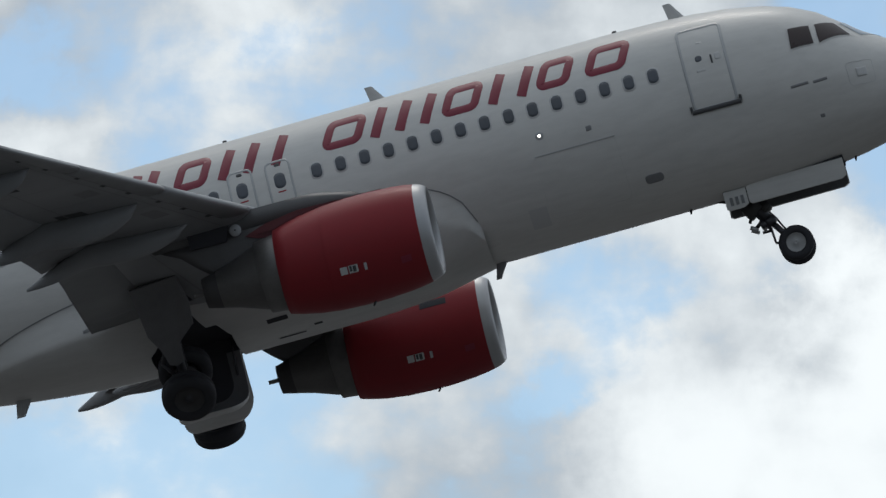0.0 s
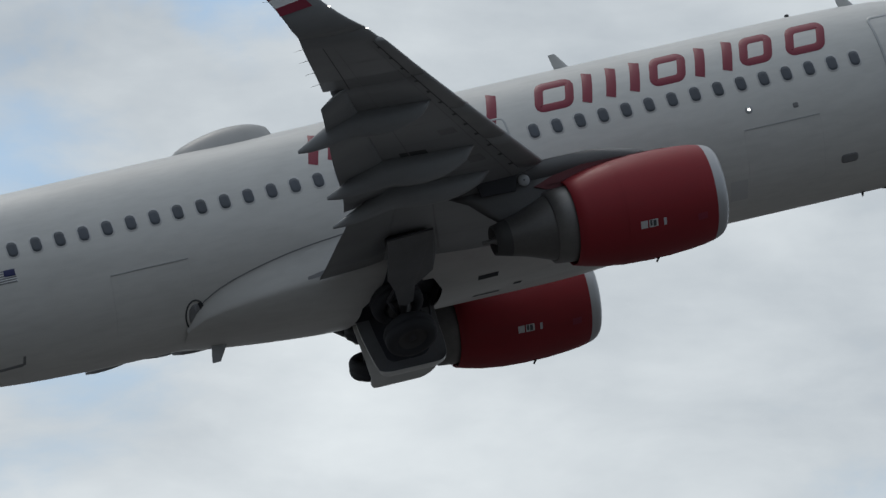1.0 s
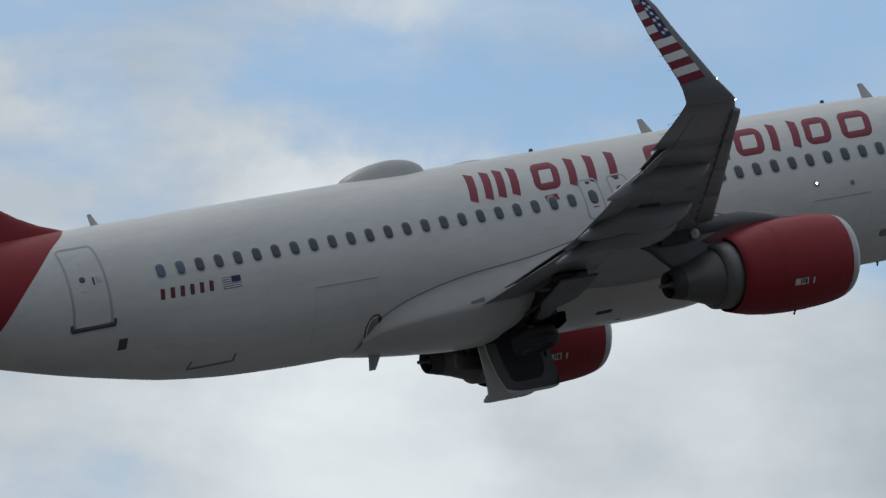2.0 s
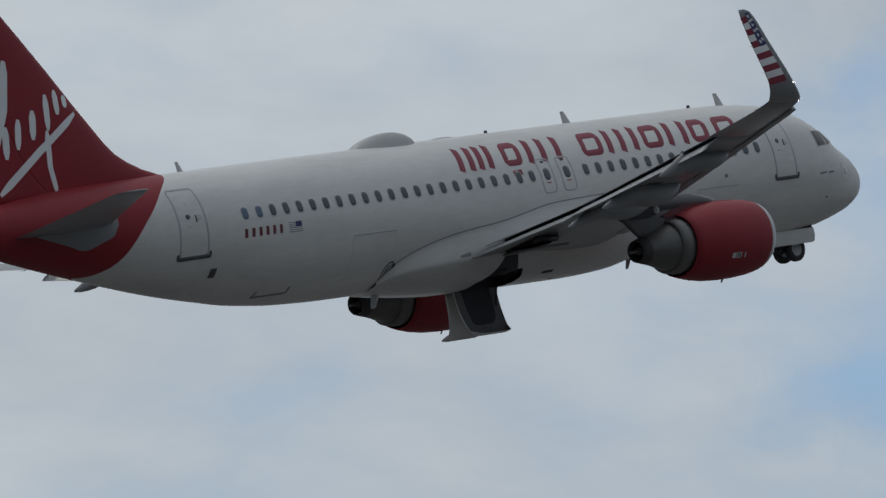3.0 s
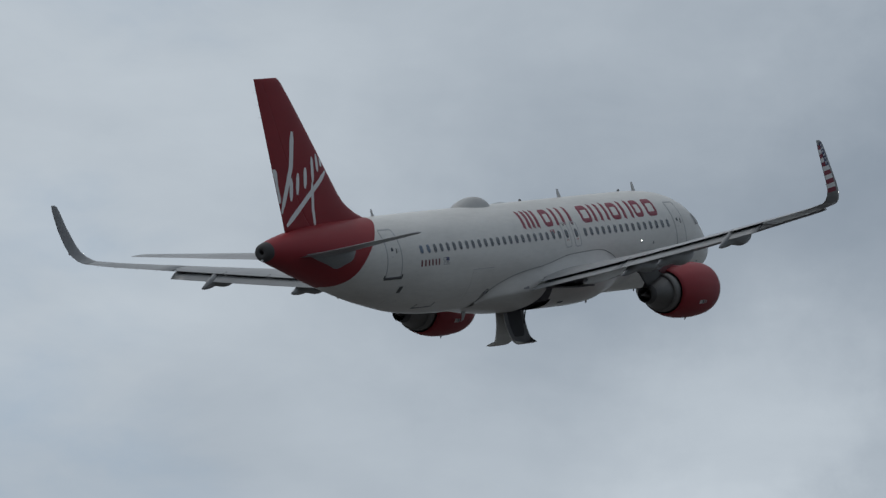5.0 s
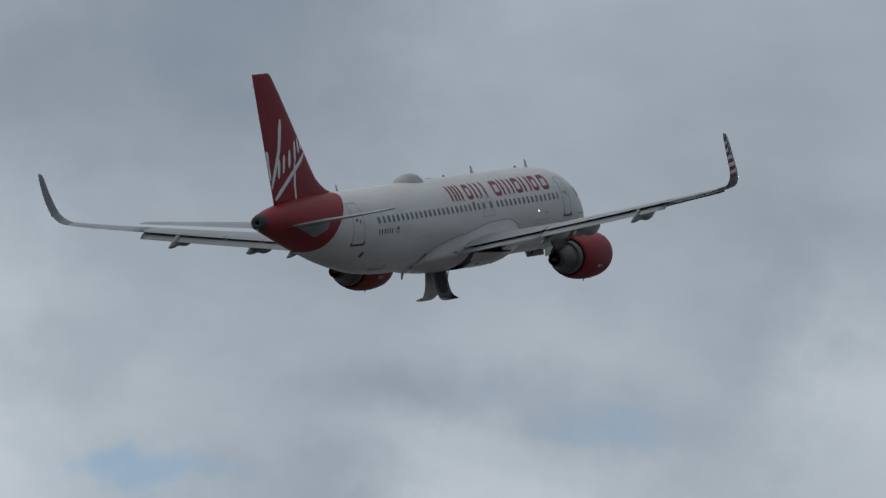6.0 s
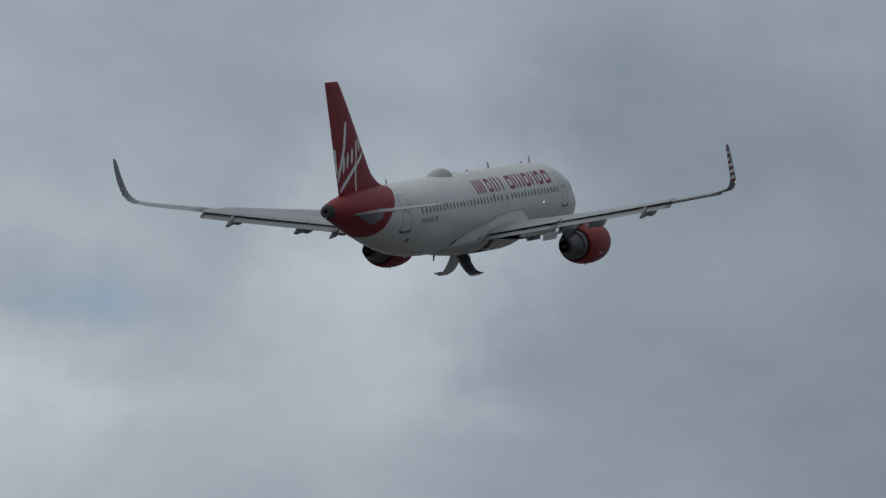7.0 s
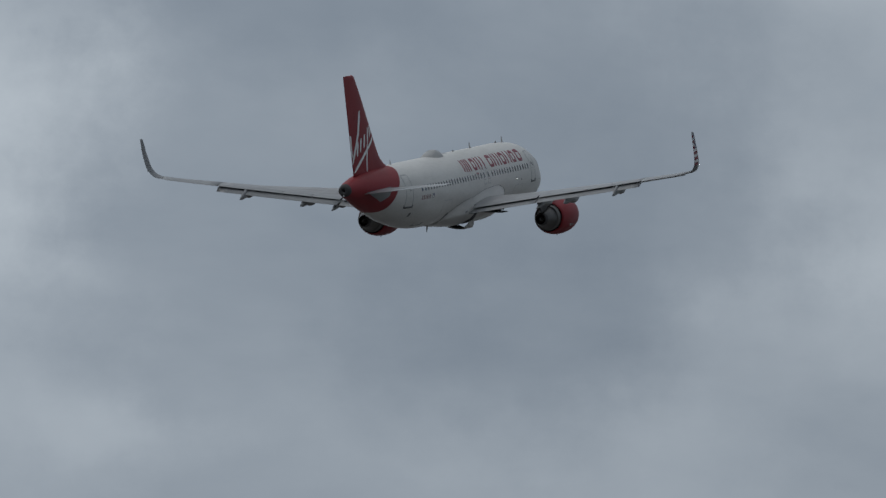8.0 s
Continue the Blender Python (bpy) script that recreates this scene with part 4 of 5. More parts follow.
    for y0, y1, u0, u1, m in ((8.6, 8.9, 0.48, 0.66, SEAL), (10.9, 11.15, 0.5, 0.62, SEAL), (7.4, 7.9, 0.2, 0.3, SEAMW), (9.6, 10.0, 0.2, 0.32, SEAMW)):
        rows = [[wing_point(y, u0 + (u1 - u0) * k / 4, side) for k in range(5)] for y in spans(y0, y1, 0.25)]
        part("access_panel", mesh_of("access_panel", *grid(rows), m), w)
    for y in (3.2, 5.6, 7.0, 8.2, 9.4, 10.6, 12.4, 13.6, 15.2):
        rows = [[wing_point(y + d, 0.1 + 0.66 * k / 10, side) for d in (-0.008, 0.008)] for k in range(11)]
        part("skin_seam", mesh_of("skin_seam", *grid(rows), SEAMW), w)
    for u in (0.16, 0.6):
        rows = [[wing_point(y, u + d, side) for d in (-0.004, 0.004)] for y in spans(2.4, 16.4)]
        part("skin_seam", mesh_of("skin_seam", *grid(rows), SEAMW), w)
    # leg well towards the bay: a flat patch, its shade in the colour
    rows = [[wing_point(y, u, side, True, 0.006) for u in (0.66, 0.70, 0.74, 0.775)] for y in spans(2.3, 3.3, 0.25)]
    part("leg_well", mesh_of("leg_well", *grid(rows), SHADE_DARK), w, "dark patch under the wing, standing for a shaded leg well")
    # canoe fairings over the flap tracks
    for y, s0, s1, half, deep, drop in ((6.62, 16.6, 20.2, 0.20, 0.46, 0.62), (8.5, 17.3, 20.65, 0.21, 0.56, 0.56), (12.0, 18.9, 21.9, 0.18, 0.50, 0.60)):
        rings = []
        for i in range(15):
            u = i / 14
            k = max(0.03, math.sin(math.pi * min(u ** 0.80, 1.0) * 0.985) ** 0.75)
            s = s0 + (s1 - s0) * u
            ws, z, wc, tc, inc = WING_T(y)
            uu = min((s - ws) / wc, 0.8)
            zt = wing_point(y, uu, side).z - max(0, u - 0.62) * drop * 2.2
            ring = []
            for j in range(12):
                t = 2 * math.pi * j / 12
                ring.append((-s, side * y + half * k * math.sin(t), zt - deep * 0.42 * k + deep * 0.62 * k * math.cos(t)))
            rings.append(ring)
        part("flap_track_fairing", mesh_of("flap_track_fairing", *loft(rings), FLAP), w, "pale grey canoe-shaped flap track fairing")
    # upturned tip
    st = [(17.0, 0.98, 21.21, 1.36, 8), (17.16, 1.03, 21.35, 1.29, 20), (17.32, 1.13, 21.55, 1.20, 40), (17.46, 1.29, 21.78, 1.08, 60), (17.57, 1.50, 22.02, 0.97, 76), (17.64, 1.82, 22.28, 0.90, 86),
          (17.69, 2.6, 22.84, 0.74, 89), (17.70, 3.25, 23.24, 0.58, 89), (17.70, 3.46, 23.42, 0.44, 89), (17.70, 3.54, 23.62, 0.24, 89)]
    ring = lambda y, z, s, c, cant, tc=0.085: section((-s, side * y, z), c, tc, (0, -side * math.sin(radians(cant)), math.cos(radians(cant))), 0, 1, 0, 0, 12)
    tip = part("wingtip_fin", mesh_of("wingtip_fin", *loft([ring(*q) for q in st]), FLAP), w, "upturned grey wing tip with flag stripes outside")
    tab = smooth_table([(q[1], q[0], q[2], q[3], q[4]) for q in st[4:9]])

    def outer(z, u, out=0.006):
        y, s, c, cant = tab(z)
        up = Vector((0, -side * math.sin(radians(cant)), math.cos(radians(cant))))
        return Vector((-s - u * c, side * y, z)) + up * (foil(u, 0.085)[1] * c - out)

    heights = [1.42 + 0.172 * k for k in range(12)]
    for k in range(11):
        rows = [[outer(min(z + 0.10 * (0.84 - 0.82 * i / 10), 3.44), 0.27 + 0.71 * i / 10) for i in range(11)] for z in (heights[k], heights[k + 1])]
        part("stripe", mesh_of("stripe", *grid(rows), TITLE if k % 2 == 0 else TAIL_WHITE), tip)
    rows = [[outer(min(z + 0.10 * (0.84 - 0.5 * i / 8), 3.45), 0.26 + 0.36 * i / 8, 0.010) for i in range(9)] for z in spans(2.45, 3.38, 0.15)]
    part("canton", mesh_of("canton", *grid(rows), NAVY), tip, "dark blue star field")
    for i, (z, u) in enumerate(((2.62, 0.50), (2.68, 0.34), (2.81, 0.45), (2.93, 0.52), (2.97, 0.36), (3.09, 0.46), (3.20, 0.53), (3.24, 0.37), (3.34, 0.48))):
        vs = []
        for j in range(10):
            r, t = (0.062 if j % 2 == 0 else 0.027), math.pi * j / 5
            y, s, c, cant = tab(z)
            vs.append(outer(z + r * math.cos(t), u + r * math.sin(t) / c, 0.014))
        part("star", mesh_of("star", vs, [tuple(range(10))], TAIL_WHITE, False), tip)
    # static wicks along the trailing edge
    for q in (14.2, 15.0, 15.8, 16.5):
        e = wing_point(q, 0.985, side, True, 0.0)
        part("static_wick", mesh_of("static_wick", *tube(e, e + Vector((-0.22, 0, -0.02)), 0.006, 0.003, 6), SEAL), w)
    for z in (1.75, 2.1, 2.5):
        y, q, c, cant = tab(z)
        e = Vector((-q - c * 0.98, side * y, z))
        part("static_wick", mesh_of("static_wick", *tube(e, e + Vector((-0.15, 0, 0.02)), 0.004, 0.002, 6), SEAL), w)
    # tip lamp at the root of the fin
    for x, y, z, r in ((-21.10, 16.86, 0.945, 0.4), (-21.92, 17.535, 1.42, 0.45)):
        vs, fs = turned([(-0.03 * r, 0.0), (-0.02 * r, 0.016 * r), (0.0, 0.024 * r), (0.04, 0.028 * r)], (x, side * y, z), 10)
        part("tip_light", mesh_of("tip_light", vs, fs, LIT), w, "small lit wing tip lamp")


wing(-1)
wing(1)


def build_tail():
    # fin: height, leading edge station, trailing edge station, thickness
    tab = smooth_table([(1.2, 28.4, 35.5, 0.40), (1.95, 29.1, 35.68, 0.44), (2.24, 29.95, 35.74, 0.46), (2.75, 30.9, 35.86, 0.48), (3.46, 31.55, 36.03, 0.47), (5.52, 33.20, 36.51, 0.36),
                        (7.4, 34.78, 36.95, 0.24), (7.72, 35.08, 37.02, 0.2), (7.84, 35.3, 37.05, 0.12)])

    def fin_ring(z, a, b, n=16):
        le, te, t = tab(z)
        c = te - le
        us = [a + (b - a) * (1 - math.cos(math.pi * i / n)) / 2 for i in range(n + 1)]
        r = [(-le - u * c, foil(u, t / c)[0] * c, z) for u in us]
        l = [(-le - u * c, foil(u, t / c)[1] * c, z) for u in us][::-1]
        return r + l[(1 if b >= 1 else 0):(-1 if a <= 0 else None)]

    def fin_side(s, z, out=0.007):
        le, te, t = tab(z)
        u = min(max((s - le) / (te - le), 0.0), 0.995)
        return Vector((-s, -(foil(u, t / (te - le))[0] * (te - le) + out), z))

    zs = [1.2, 1.6, 1.95, 2.1, 2.24, 2.5, 2.75, 3.1, 3.46, 4.2, 5.0, 5.52, 6.2, 6.9, 7.4, 7.6, 7.72, 7.8, 7.84]
    fin = part("fin", mesh_of("fin", *loft([fin_ring(z, 0, 0.715) for z in zs]), RED), airliner, "tall red fin with white painted strokes")
    part("rudder", mesh_of("rudder", *loft([fin_ring(z, 0.72, 1.0, 8) for z in zs if z > 1.5]), RED), fin, "red rudder")

    for z in (6.3, 6.8, 7.3):
        te = tab(z)[1]
        part("static_wick", mesh_of("static_wick", *tube((-te + 0.02, 0, z), (-te - 0.22, 0, z + 0.02), 0.007, 0.003, 6), SEAL), fin)

    def stroke(points, w0, w1, side):
        pts, dense = [Vector(p) for p in points], []
        for a, b in zip(pts, pts[1:]):
            dense += [a.lerp(b, i / 8) for i in range(8)]
        dense.append(pts[-1])
        rows, m = [], len(dense) - 1
        for i, p in enumerate(dense):
            t = (dense[min(i + 1, m)] - dense[max(i - 1, 0)]).normalized()
            w = w0 + (w1 - w0) * i / m
            w *= min(1.0, 0.45 + 0.3 * min(i, m - i))
            nv = Vector((-t.y, t.x)) * w / 2
            row = []
            for k in (-1, -0.5, 0, 0.5, 1):
                q = p + nv * k
                le, te, _ = tab(q.y)
                v = fin_side(min(max(q.x, le + 0.02), te - 0.02), q.y, 0.008)
                row.append(Vector((v.x, v.y if side < 0 else -v.y, v.z)))
            rows.append(row)
        return grid(rows)

    marks = [([(34.69, 5.68), (34.95, 4.3), (35.74, 2.5)], 0.30, 0.22), ([(36.10, 4.25), (36.02, 3.6), (35.82, 2.9)], 0.36, 0.22),
             ([(35.45, 1.98), (33.9, 3.05), (32.32, 4.02)], 0.24, 0.20), ([(33.52, 3.62), (33.58, 2.6), (33.42, 1.86)], 0.20, 0.16),
             ([(34.98, 3.85), (35.06, 2.95)], 0.24, 0.22), ([(34.5, 4.02), (34.62, 3.18)], 0.22, 0.2), ([(33.95, 4.22), (34.05, 3.4)], 0.24, 0.22), ([(33.38, 4.62), (33.46, 3.62)], 0.22, 0.2),
             ([(32.98, 4.72), (33.02, 4.02)], 0.22, 0.2), ([(32.62, 4.55), (32.66, 4.2)], 0.2, 0.2)]
    for side in (-1, 1):
        for pts, w0, w1 in marks:
            part("painted_stroke", mesh_of("painted_stroke", *stroke(pts, w0, w1, side), TAIL_WHITE), fin, "white brush-like stroke")
    # tail planes, set nose down
    for side in (-1, 1):
        rings, elev = [], []
        for y in spans(0.55, 6.2, 0.7) + [6.29]:
            k = (y - 0.55) / 5.74
            s, c, z = 32.1 + 3.75 * k, 3.65 - 2.4 * k, 0.76 + 0.57 * k
            if y > 6.2:
                s, c = s + 0.25, c - 0.4
            le = (-s, side * y, z)
            rings.append(section(le, c, 0.062, (0, 0, 1), 0, 0.70, 0.8))
            elev.append(section(le, c, 0.062, (0, 0, 1), 0.71, 1.0, 0.8, 0, 8))
        hs = part("tailplane", mesh_of("tailplane", *loft(rings), WING), airliner, "grey horizontal tail plane")
        part("elevator", mesh_of("elevator", *loft(elev), WING), hs)
        # bare plate where the tail plane moves on the hull
        rows = []
        low = smooth_table([(32.4, 0.72), (32.55, 0.45), (33.0, 0.28), (33.5, 0.13), (34.07, 0.32), (34.73, 0.55), (35.4, 0.80)])
        for i in range(17):
            s = 32.4 + 3.0 * i / 16
            lo, hi = float(low(s)[0]), 0.96 - 0.035 * i / 4
            rows.append([on_side(s, lo + (hi - lo) * j / 6, side, 0.012) for j in range(7)])
        part("trim_plate", mesh_of("trim_plate", *grid(rows), FLAP), hs, "bare grey plate at the tail plane root")


build_tail()


# ---- engines ----
def engine(side):
    ax = (0, side * 5.75, -2.16)
    droop = 0.05
    cowl = [(11.93, 1.035), (12.1, 1.07), (12.4, 1.105), (12.9, 1.135), (13.4, 1.135), (13.9, 1.11), (14.4, 1.045), (14.75, 0.965), (15.0, 0.895), (15.0, 0.875), (14.75, 0.93), (14.2, 0.95)]
    nac = part("engine_nacelle", mesh_of("engine_nacelle", *turned(cowl, ax, 64, shear=droop), RED), airliner, "glossy red engine cowling")
    lip = [(11.93, 1.037), (11.8, 1.0), (11.71, 0.955), (11.66, 0.905), (11.68, 0.86), (11.76, 0.825), (11.93, 0.80)]
    part("inlet_lip", mesh_of("inlet_lip", *turned(lip, ax, 64, shear=droop), LIP), nac, "bare polished metal inlet lip")
    duct = [(11.93, 0.80), (12.3, 0.81), (12.75, 0.86)]
    part("inlet_duct", mesh_of("inlet_duct", *turned(duct, ax, 48, shear=droop), DUCT), nac)
    part("spinner", mesh_of("spinner", *turned([(12.25, 0.0), (12.3, 0.06), (12.5, 0.19), (12.72, 0.28), (12.78, 0.28)], ax, 24), SOOT_SHADE), nac)
    vs, fs = turned([(12.9, 0.05), (12.9, 0.9)], ax, 36)
    # disc behind the fan, near-black in place of the duct's shade
    part("duct_back", mesh_of("duct_back", vs, fs, SHADE_DARK), nac)
    bl = []
    for i in range(36):
        t0 = 2 * math.pi * i / 36
        rows = []
        for r in (0.27, 0.55, 0.84):
            tw = 0.05 + 0.10 * r
            rows.append([Vector((-12.74 + d * 0.08, math.sin(t0 + d * tw / r) * r, math.cos(t0 + d * tw / r) * r)) + Vector(ax) for d in (-0.6, 0, 0.6)])
        bl.append(grid(rows))
    part("fan_blades", mesh_of("fan_blades", *joined(*bl), BLADE), nac, tidy=False)
    core = [(14.2, 0.70), (14.8, 0.795), (15.1, 0.79), (15.5, 0.67), (16.0, 0.49), (16.35, 0.395)]
    part("core_cowl", mesh_of("core_cowl", *turned(core, ax, 48), NOZZLE), nac, "heat-stained metal core cowling")
    noz = [(16.35, 0.40), (16.5, 0.36), (16.68, 0.315), (16.68, 0.295), (16.4, 0.31), (16.1, 0.32)]
    part("exhaust_nozzle", mesh_of("exhaust_nozzle", *turned(noz, ax, 40), SOOT_SHADE), nac, "dark sooty exhaust nozzle")
    part("exhaust_plug", mesh_of("exhaust_plug", *turned([(16.1, 0.22), (16.45, 0.17), (16.66, 0.07), (16.70, 0.048), (16.92, 0.046), (16.92, 0.036), (16.75, 0.036), (16.75, 0.0)], ax, 24), BAND), nac, "metal plug with a thin vent tube")
    # ring closing the fan duct; its near-black colour stands for shade inside
    part("fan_stator", mesh_of("fan_stator", *turned([(14.3, 0.6), (14.3, 0.95)], ax, 48), SHADE_DARK), nac)
    # seams and latches
    for s, r in ((13.95, 1.108),):
        vs, fs = turned([(s - 0.008, r + 0.004), (s + 0.008, r + 0.004)], ax, 64, shear=droop)
        part("cowl_seam", mesh_of("cowl_seam", vs, fs, RED), nac)

    def on_cowl(s, t, out=0.006):
        r = float(np.interp(s, [q[0] for q in cowl[:9]], [q[1] for q in cowl[:9]])) + out
        return Vector((-s + droop * r * math.cos(t), side * 5.75 + r * math.sin(t), -2.16 + r * math.cos(t)))

    def plate(name, s0, s1, a0, a1, m, out=0.006):
        rows = [[on_cowl(s0 + (s1 - s0) * i / 4, radians(a0 + (a1 - a0) * j / 4), out) for i in range(5)] for j in range(5)]
        return part(name, mesh_of(name, *grid(rows), m), nac)

    for o in (-1, 1):   # warning plates on both flanks
        A = 118 * o
        plate("warning_plate", 13.56, 13.71, A - 4.5, A + 4, SHADEW)
        plate("warning_plate", 13.33, 13.53, A - 4.5, A + 4, SHADEW)
        plate("dark_mark", 13.37, 13.44, A - 3.5, A + 3, SEAL, 0.010)
        plate("dark_mark", 13.46, 13.51, A - 2.5, A + 3.5, SEAL, 0.010)
        plate("warning_plate", 13.14, 13.20, A - 5, A + 3, DUCT)
        plate("red_hatch", 12.2, 12.42, A - 10, A - 2, TITLE, 0.008)
    # flat near-black plate, the hole's shade put into its colour
    plate("vent_hole", 12.62, 13.22, side * -61 - 4.5, side * -61 + 4.5, SHADE_DARK)
    # strake, drains
    vs, fs = tube(Vector(ax) + Vector((-13.25, 0, -1.12)), Vector(ax) + Vector((-13.32, 0, -1.22)), 0.03, 0.02, 8)
    part("drain", mesh_of("drain", vs, fs, SEAL), nac)
    # pylon
    def pylon_part(levels):
        return loft([[Vector((-s0 - (s1 - s0) * u, side * 5.75 + foil(u, t / (s1 - s0))[k] * (s1 - s0), z))
                      for us, k in (([i / 12 for i in range(13)], 0), ([1 - i / 12 for i in range(1, 12)], 1)) for u in us] for z, s0, s1, t in levels])

    part("core_band", mesh_of("core_band", *turned([(14.7, 0.80), (15.0, 0.815), (15.42, 0.765), (15.43, 0.70)], ax, 48), BAND), nac, "paler metal band behind the cowling")
    part("pylon", mesh_of("pylon", *pylon_part(((-1.09, 12.75, 17.5, 0.34), (-0.9, 13.15, 17.7, 0.34), (-0.72, 13.9, 17.9, 0.34))), PYLON), nac, "grey engine pylon under the wing")
    part("pylon_tail", mesh_of("pylon_tail", *pylon_part(((-1.95, 14.6, 16.3, 0.22), (-1.6, 14.4, 16.7, 0.27), (-1.3, 13.9, 17.0, 0.32), (-1.092, 12.9, 17.4, 0.33))), PYLON), nac, "dark grey rear fairing of the pylon")
    rows = [[on_cowl(s, radians(a), 0.012) for a in (-13, -6, 0, 6, 13)] for s in (12.6, 13.2, 13.9, 14.5, 15.0, 15.35)]
    part("pylon_saddle", mesh_of("pylon_saddle", *grid(rows), RED), nac)
    for o in (-1, 1):   # near-black plate painting the fairing's shadow, and pale round cap, on the pylon flank
        yy = side * 5.75 + o * 0.178
        part("pylon_opening", mesh_of("pylon_opening", *loft([[(-15.85, y, -0.92), (-16.75, y, -0.90), (-16.72, y, -1.22), (-15.95, y, -1.24)] for y in (yy - o * 0.06, yy)]), SHADE_DARK, False), nac)
        flank = [(13.5, -1.02), (14.4, -1.0), (15.1, -1.1), (15.55, -1.25), (15.3, -1.36), (14.8, -1.42), (13.8, -1.3)]
        part("pylon_flank", mesh_of("pylon_flank", *loft([[(-q, y, z) for q, z in flank] for y in (yy - o * 0.14, yy - o * 0.004, yy)]), RED_SHADE, False), nac, "dirt-stained red flank of the pylon, wing shade put into its colour")
        c = Vector((-15.72, yy, -1.06))
        vs, fs = grid([[c + Vector((r * math.cos(t), o * h, r * math.sin(t))) for t in (2 * math.pi * i / 18 for i in range(18))] for r, h in ((0.13, -0.03), (0.12, 0.012), (0.02, 0.014))], close_u=True)
        part("round_cap", mesh_of("round_cap", vs, fs, GREY), nac)


engine(-1)
engine(1)


# ---- undercarriage ----
def wheel(parent, centre, r, w, hub, along=(0, 1, 0)):
    ax = Vector(along).normalized()
    q = ax.to_track_quat("Z", "Y").to_matrix()

    def spun(profile, n=32):
        rings = [[Vector(centre) + q @ Vector((rr * math.cos(t), rr * math.sin(t), h)) for t in (2 * math.pi * i / n for i in range(n))] for h, rr in profile]
        return grid(rings, close_u=True)

    h = w / 2
    ty = [(-h * 0.55, r * 0.52), (-h * 0.95, r * 0.62), (-h, r * 0.78), (-h * 0.86, r * 0.93), (-h * 0.6, r * 0.985), (-h * 0.2, r), (-h * 0.16, r * 0.985), (h * 0.16, r * 0.985), (h * 0.2, r),
          (h * 0.6, r * 0.985), (h * 0.86, r * 0.93), (h, r * 0.78), (h * 0.95, r * 0.62), (h * 0.55, r * 0.52)]
    part("tyre", mesh_of("tyre", *spun(ty), RUBBER), parent, "black rubber tyre")
    rim = [(-h * 0.75, r * 0.55), (-h * 0.5, r * 0.48), (-h * 0.35, r * 0.2), (-h * 0.6, r * 0.14), (-h * 0.62, 0.001), (h * 0.62, 0.001), (h * 0.6, r * 0.14), (h * 0.35, r * 0.2), (h * 0.5, r * 0.48), (h * 0.75, r * 0.55)]
    part("rim", mesh_of("rim", *spun(rim, 24), hub), parent)


def main_gear(side):
    """Origin at the retraction hinge; leg hangs along -z."""
    g = part("main_gear", mesh_of("main_gear", *joined(
        tube((0, 0, 0.1), (0, side * 0.17, -1.35), 0.16, 0.15, 16), tube((0, side * 0.16, -1.3), (0, side * 0.29, -2.35), 0.10, 0.10, 16), tube((0, side * 0.29 - 0.6, -2.35), (0, side * 0.29 + 0.6, -2.35), 0.09, 0.09, 12),
        tube((-0.45, 0, 0), (0.45, 0, 0), 0.11, 0.11, 12), tube((-0.1, side * 0.15, -1.2), (-0.36, side * 0.22, -1.75), 0.05, 0.05, 8), tube((-0.36, side * 0.22, -1.75), (-0.1, side * 0.28, -2.25), 0.05, 0.05, 8),
        tube((0.05, 0, -0.9), (0.3, -side * 0.12, 0.02), 0.07, 0.06, 10), tube((0.18, 0, -0.2), (0.1, side * 0.27, -2.2), 0.025, 0.025, 6)), STEEL), airliner, "steel main landing gear leg")
    for k in (-0.46, 0.46):
        # main hubs take a darker metal than the nose's: shade put into colour
        wheel(g, (0, side * 0.29 + k, -2.35), 0.585, 0.42, SOOT_SHADE)
        part("brake", mesh_of("brake", *tube((0, side * 0.29 + k * 0.45, -2.35), (0, side * 0.29 + k * 0.8, -2.35), 0.26, 0.26, 20), SOOT_SHADE), g)
    prof = [(-0.52, 0.32), (0.52, 0.40), (0.62, -0.3), (0.56, -0.85), (0.16, -1.2), (0.13, -1.66), (-0.05, -1.74), (-0.2, -1.68), (-0.28, -1.3), (-0.46, -0.9)]
    rings = [[(x * k, side * (0.20 + d + 0.12 * max(0.0, -z)), z) for x, z in prof] for d, k in ((-0.03, 0.97), (-0.015, 1), (0.015, 1), (0.03, 0.97))]
    part("leg_door", mesh_of("leg_door", *loft(rings), DOORIN, False), g, "grey fairing panel fixed to the gear leg")
    return g


